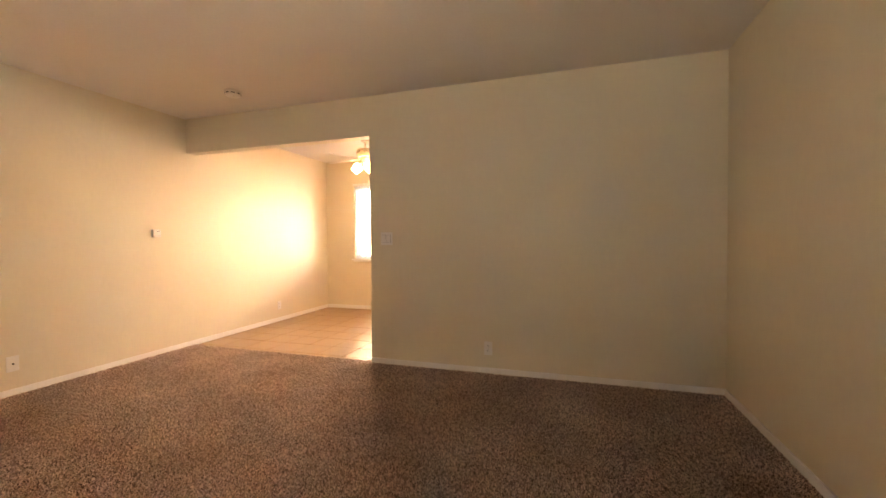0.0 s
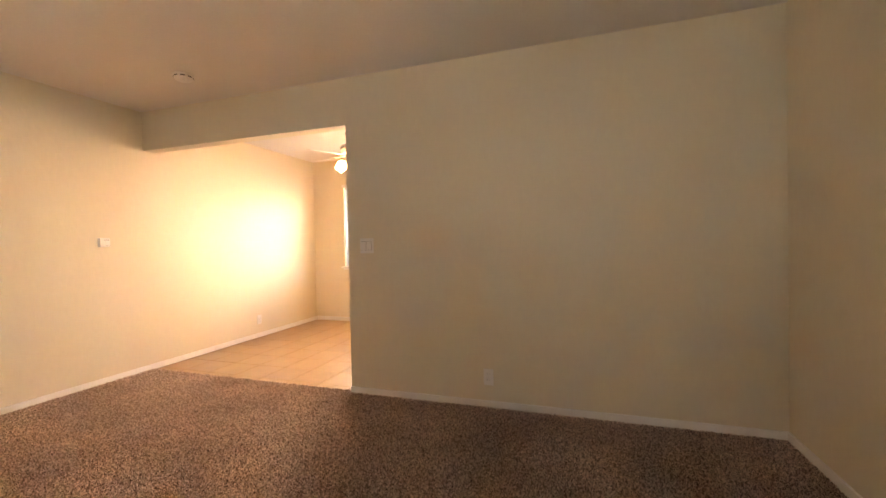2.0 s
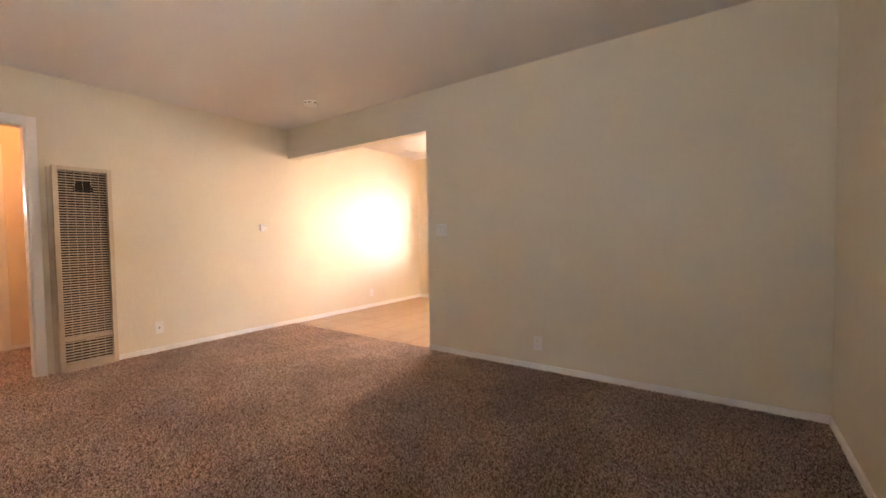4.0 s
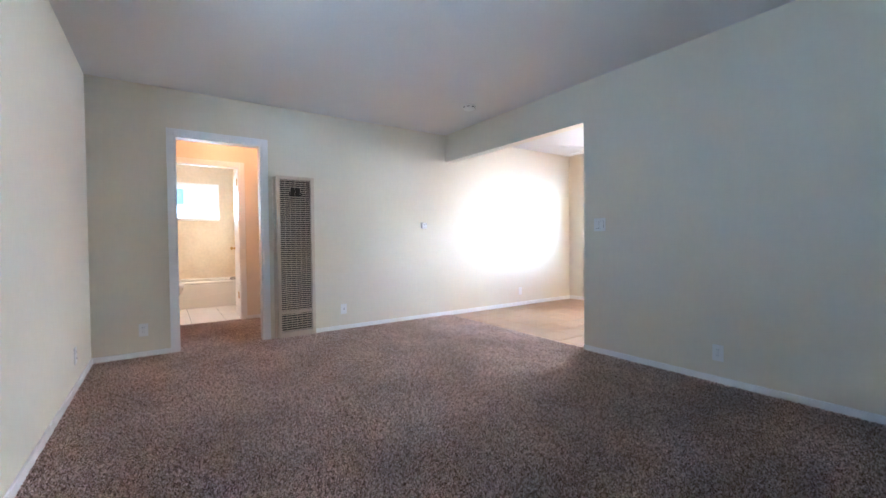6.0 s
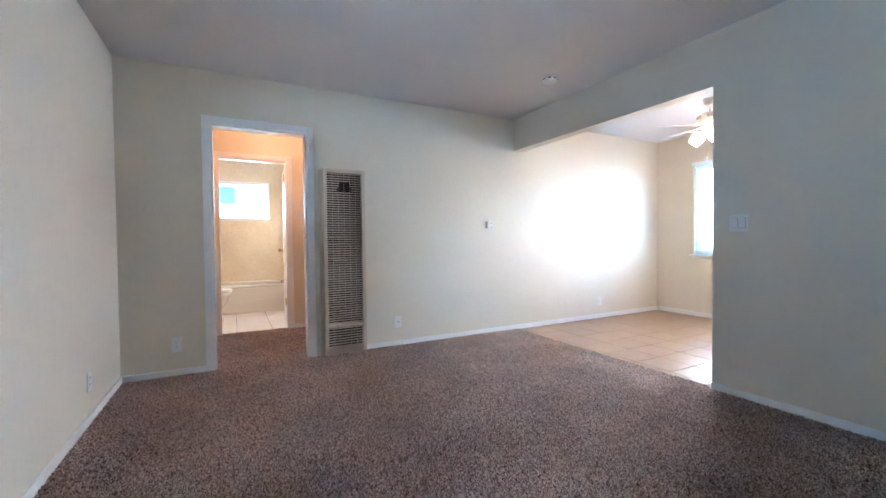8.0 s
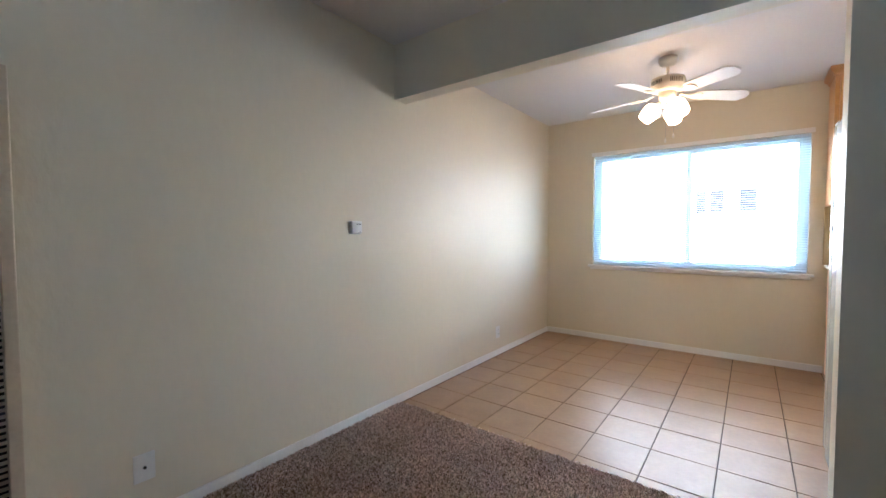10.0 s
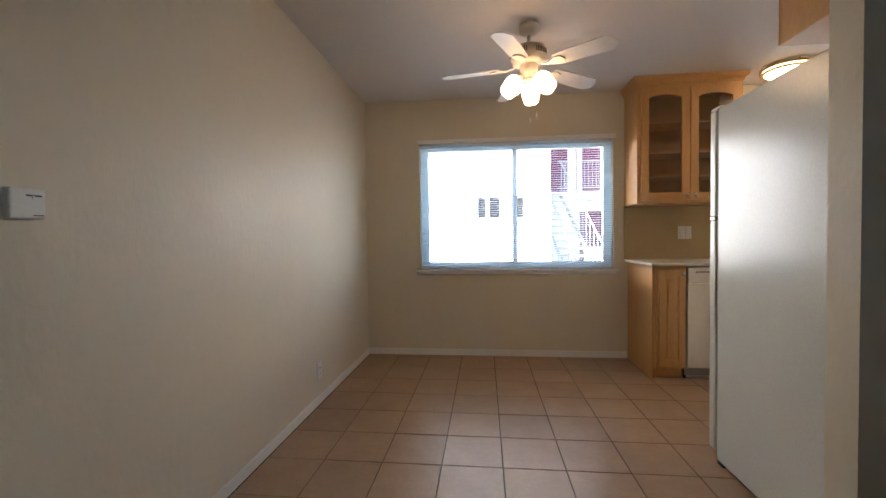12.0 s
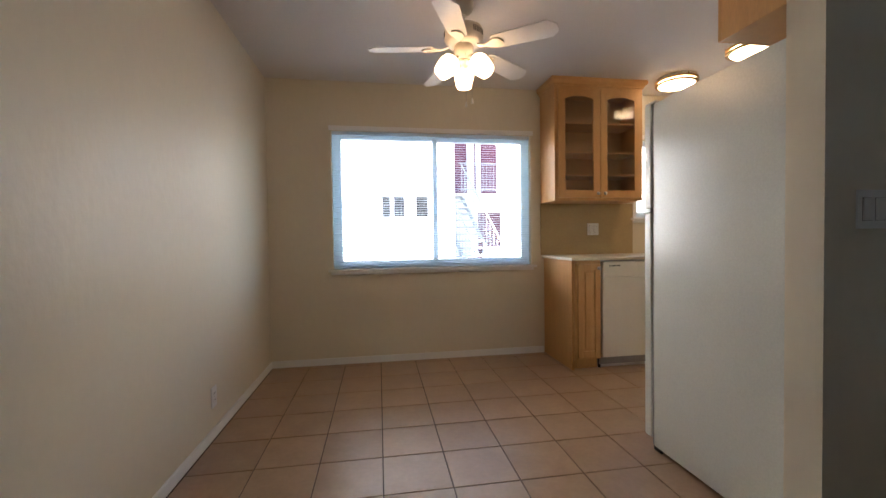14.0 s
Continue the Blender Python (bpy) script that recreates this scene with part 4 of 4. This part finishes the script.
BY = 12.0
th = thing("rear_apartment_wing", "white two-storey wing with maroon doors and a gallery", "building")
part("wall", box(2.63, BY, GZ, 12, BY + 0.25, 6.2), M_STUCCO, th)
part("roof", box(2.63, BY - 1.5, 6.2, 12.3, BY + 3, 6.45), M_STUCCO, th)
for x0, z0 in ((3.05, 2.46), (4.05, 2.46), (4.17, GZ + 0.1)):
    d_ = part("door", box(x0, BY - 0.03, z0, x0 + 0.76, BY - 0.001, z0 + 2.02, 0.004), M_MAROON, th, "maroon painted door")
    part("frame", merge(box(x0 - 0.06, BY - 0.045, z0, x0 - 0.001, BY - 0.001, z0 + 2.08), box(x0 + 0.761, BY - 0.045, z0, x0 + 0.82, BY - 0.001, z0 + 2.08), box(x0 - 0.001, BY - 0.045, z0 + 2.021, x0 + 0.761, BY - 0.001, z0 + 2.08)), M_STUCCO, d_)
part("gallery_slab", box(2.63, BY - 1.2, 2.28, 12, BY - 0.001, 2.45), M_STUCCO, th)
part("gallery_post", box(5.02, BY - 1.18, GZ, 5.16, BY - 1.04, 6.2), M_STUCCO, th)
part("gallery_post", box(3.86, BY - 1.18, 2.45, 3.98, BY - 1.04, 6.2), M_STUCCO, th)
part("low_wall", box(4.05, BY - 1.1, GZ, 6.4, BY - 0.98, 0.85), M_STUCCO, th)
rail = part("gallery_rail", merge(box(3.3, BY - 1.17, 3.32, 12, BY - 1.13, 3.36), box(3.3, BY - 1.17, 2.55, 12, BY - 1.13, 2.58)), M_RAIL, th)
bal = mesh_of("baluster", box(-0.008, -0.008, 2.58, 0.008, 0.008, 3.32), M_RAIL)
for i in range(22):
    piece("baluster", bal, rail, Matrix.Translation((3.4 + i * 0.11, BY - 1.15, 0)))

th = thing("outdoor_stair", "pale outdoor stair with iron railing between the wings", "stair")
p0, p1 = Vector((3.0, BY - 1.2, 2.45)), Vector((3.55, 8.1, GZ))
N = 14
d = (p1 - p0)
for i in range(N):
    c = p0 + d * ((i + 0.5) / N)
    part("tread", box(c.x - 0.35, c.y - 0.14, c.z - 0.03, c.x + 0.35, c.y + 0.14, c.z + 0.03, 0.005), M_CONCRETE, th)
part("stringer", merge(rod(p0 + Vector((-0.36, 0, -0.08)), p1 + Vector((-0.36, 0, 0.0)), 0.05, 6), rod(p0 + Vector((0.36, 0, -0.08)), p1 + Vector((0.36, 0, 0.0)), 0.05, 6)), M_RAIL, th)
for s in (-0.36, 0.36):
    rl = part("handrail", rod(p0 + Vector((s, 0, 0.9)), p1 + Vector((s, 0, 0.9)), 0.022, 8), M_RAIL, th)
    for i in range(N):
        c = p0 + d * ((i + 0.5) / N)
        part("baluster", rod(c + Vector((s, 0, 0)), c + Vector((s, 0, 0.9)), 0.009, 6), M_RAIL, rl)

# neighbouring wall outside the living room window and beyond the bath
th = thing("garden_wall", "pale stucco wall across the walkway", "wall")
part("wall", box(-8, -11.2, GZ, 14, -11.0, 2.6), M_STUCCO, th)
part("coping", box(-8, -11.25, 2.6, 14, -10.95, 2.68), M_CONCRETE, th)

# ---------------------------------------------------------------- carpet pile and tiles


def pile(name, x0, x1, y0, y1, n, seed, label):
    """Short yarn tufts: leaning blades of random height over the backing."""
    rng = np.random.default_rng(seed)
    px, py = rng.uniform(x0, x1, n), rng.uniform(y0, y1, n)
    a = rng.uniform(0, 2 * np.pi, n)
    w = rng.uniform(0.0022, 0.0045, n)
    h = rng.uniform(0.008, 0.014, n)
    lx, ly = rng.normal(0, 0.006, n), rng.normal(0, 0.006, n)
    v = np.empty((n, 4, 3))
    dx, dy = np.cos(a) * w, np.sin(a) * w
    v[:, 0] = np.stack([px - dx, py - dy, np.full(n, 0.0005)], 1)
    v[:, 1] = np.stack([px + dx, py + dy, np.full(n, 0.0005)], 1)
    v[:, 2] = np.stack([px + lx + dx * 0.7, py + ly + dy * 0.7, h], 1)
    v[:, 3] = np.stack([px + lx - dx * 0.7, py + ly - dy * 0.7, h], 1)
    np.clip(v[:, :, 0], x0, x1, out=v[:, :, 0])
    me = bpy.data.meshes.new(name)
    me.vertices.add(4 * n)
    me.vertices.foreach_set("co", v.ravel())
    me.loops.add(4 * n)
    me.loops.foreach_set("vertex_index", np.arange(4 * n))
    me.polygons.add(n)
    me.polygons.foreach_set("loop_start", np.arange(n) * 4)
    me.update(calc_edges=True)
    me.materials.append(M_CARPET)
    return tagged(new(name, me), label, "carpet", kind="stuff")


pile("carpet_pile", 0.012, EAST - 0.012, SOUTH + 0.012, 0.03, 800000, 3, "brown and beige shag carpet pile")
pile("hall_carpet_pile", -1.45, 0.012, -3.33, -2.14, 70000, 4, "brown and beige shag carpet pile in the hall")

floor_tiles = structure("floor_tiles", box(0.0, 0.021, -0.0045, 0.002, 0.023, -0.004), M_GROUT, "square tan ceramic floor tiles")
P = 0.3045
X0, Y0 = 0.016, 0.111
shared = {}
for i in range(17):
    for j in range(-1, 9):
        a, b = max(X0 + i * P, 0.0) + 0.0028, min(X0 + (i + 1) * P, EAST) - 0.0028
        c, e = max(Y0 + j * P, 0.026) + 0.0028, min(Y0 + (j + 1) * P, NORTH) - 0.0028
        if b - a < 0.02 or e - c < 0.02 or (a > 2.218 and e < 0.13):
            continue
        if a > 2.2 and c < 0.115:
            c = 0.118
        key = (round(b - a, 3), round(e - c, 3))
        if key not in shared:
            shared[key] = mesh_of("tile", box(-key[0] / 2, -key[1] / 2, -0.006, key[0] / 2, key[1] / 2, 0.0, 0.0015), M_TILE)
        piece("tile", shared[key], floor_tiles, Matrix.Translation(((a + b) / 2, (c + e) / 2, 0.0012 * random.uniform(-0.4, 0.4))))
bath_tiles = structure("bath_floor_tiles", box(-1.455, -2.14, -0.0045, -1.453, -2.138, -0.004), M_GROUT, "pale bathroom floor tiles")
for i in range(5):
    for j in range(5):
        a, c = -1.452 - (i + 1) * 0.32, -2.14 - (j + 1) * 0.39
        me = shared.setdefault("bath", None) or mesh_of("tile", box(0.002, 0.002, -0.006, 0.318, 0.388, 0.0, 0.0015), M_BATHTILE)
        shared["bath"] = me
        if a > TX1 - 0.33:
            piece("tile", me, bath_tiles, Matrix.Translation((a, c, 0.0)))
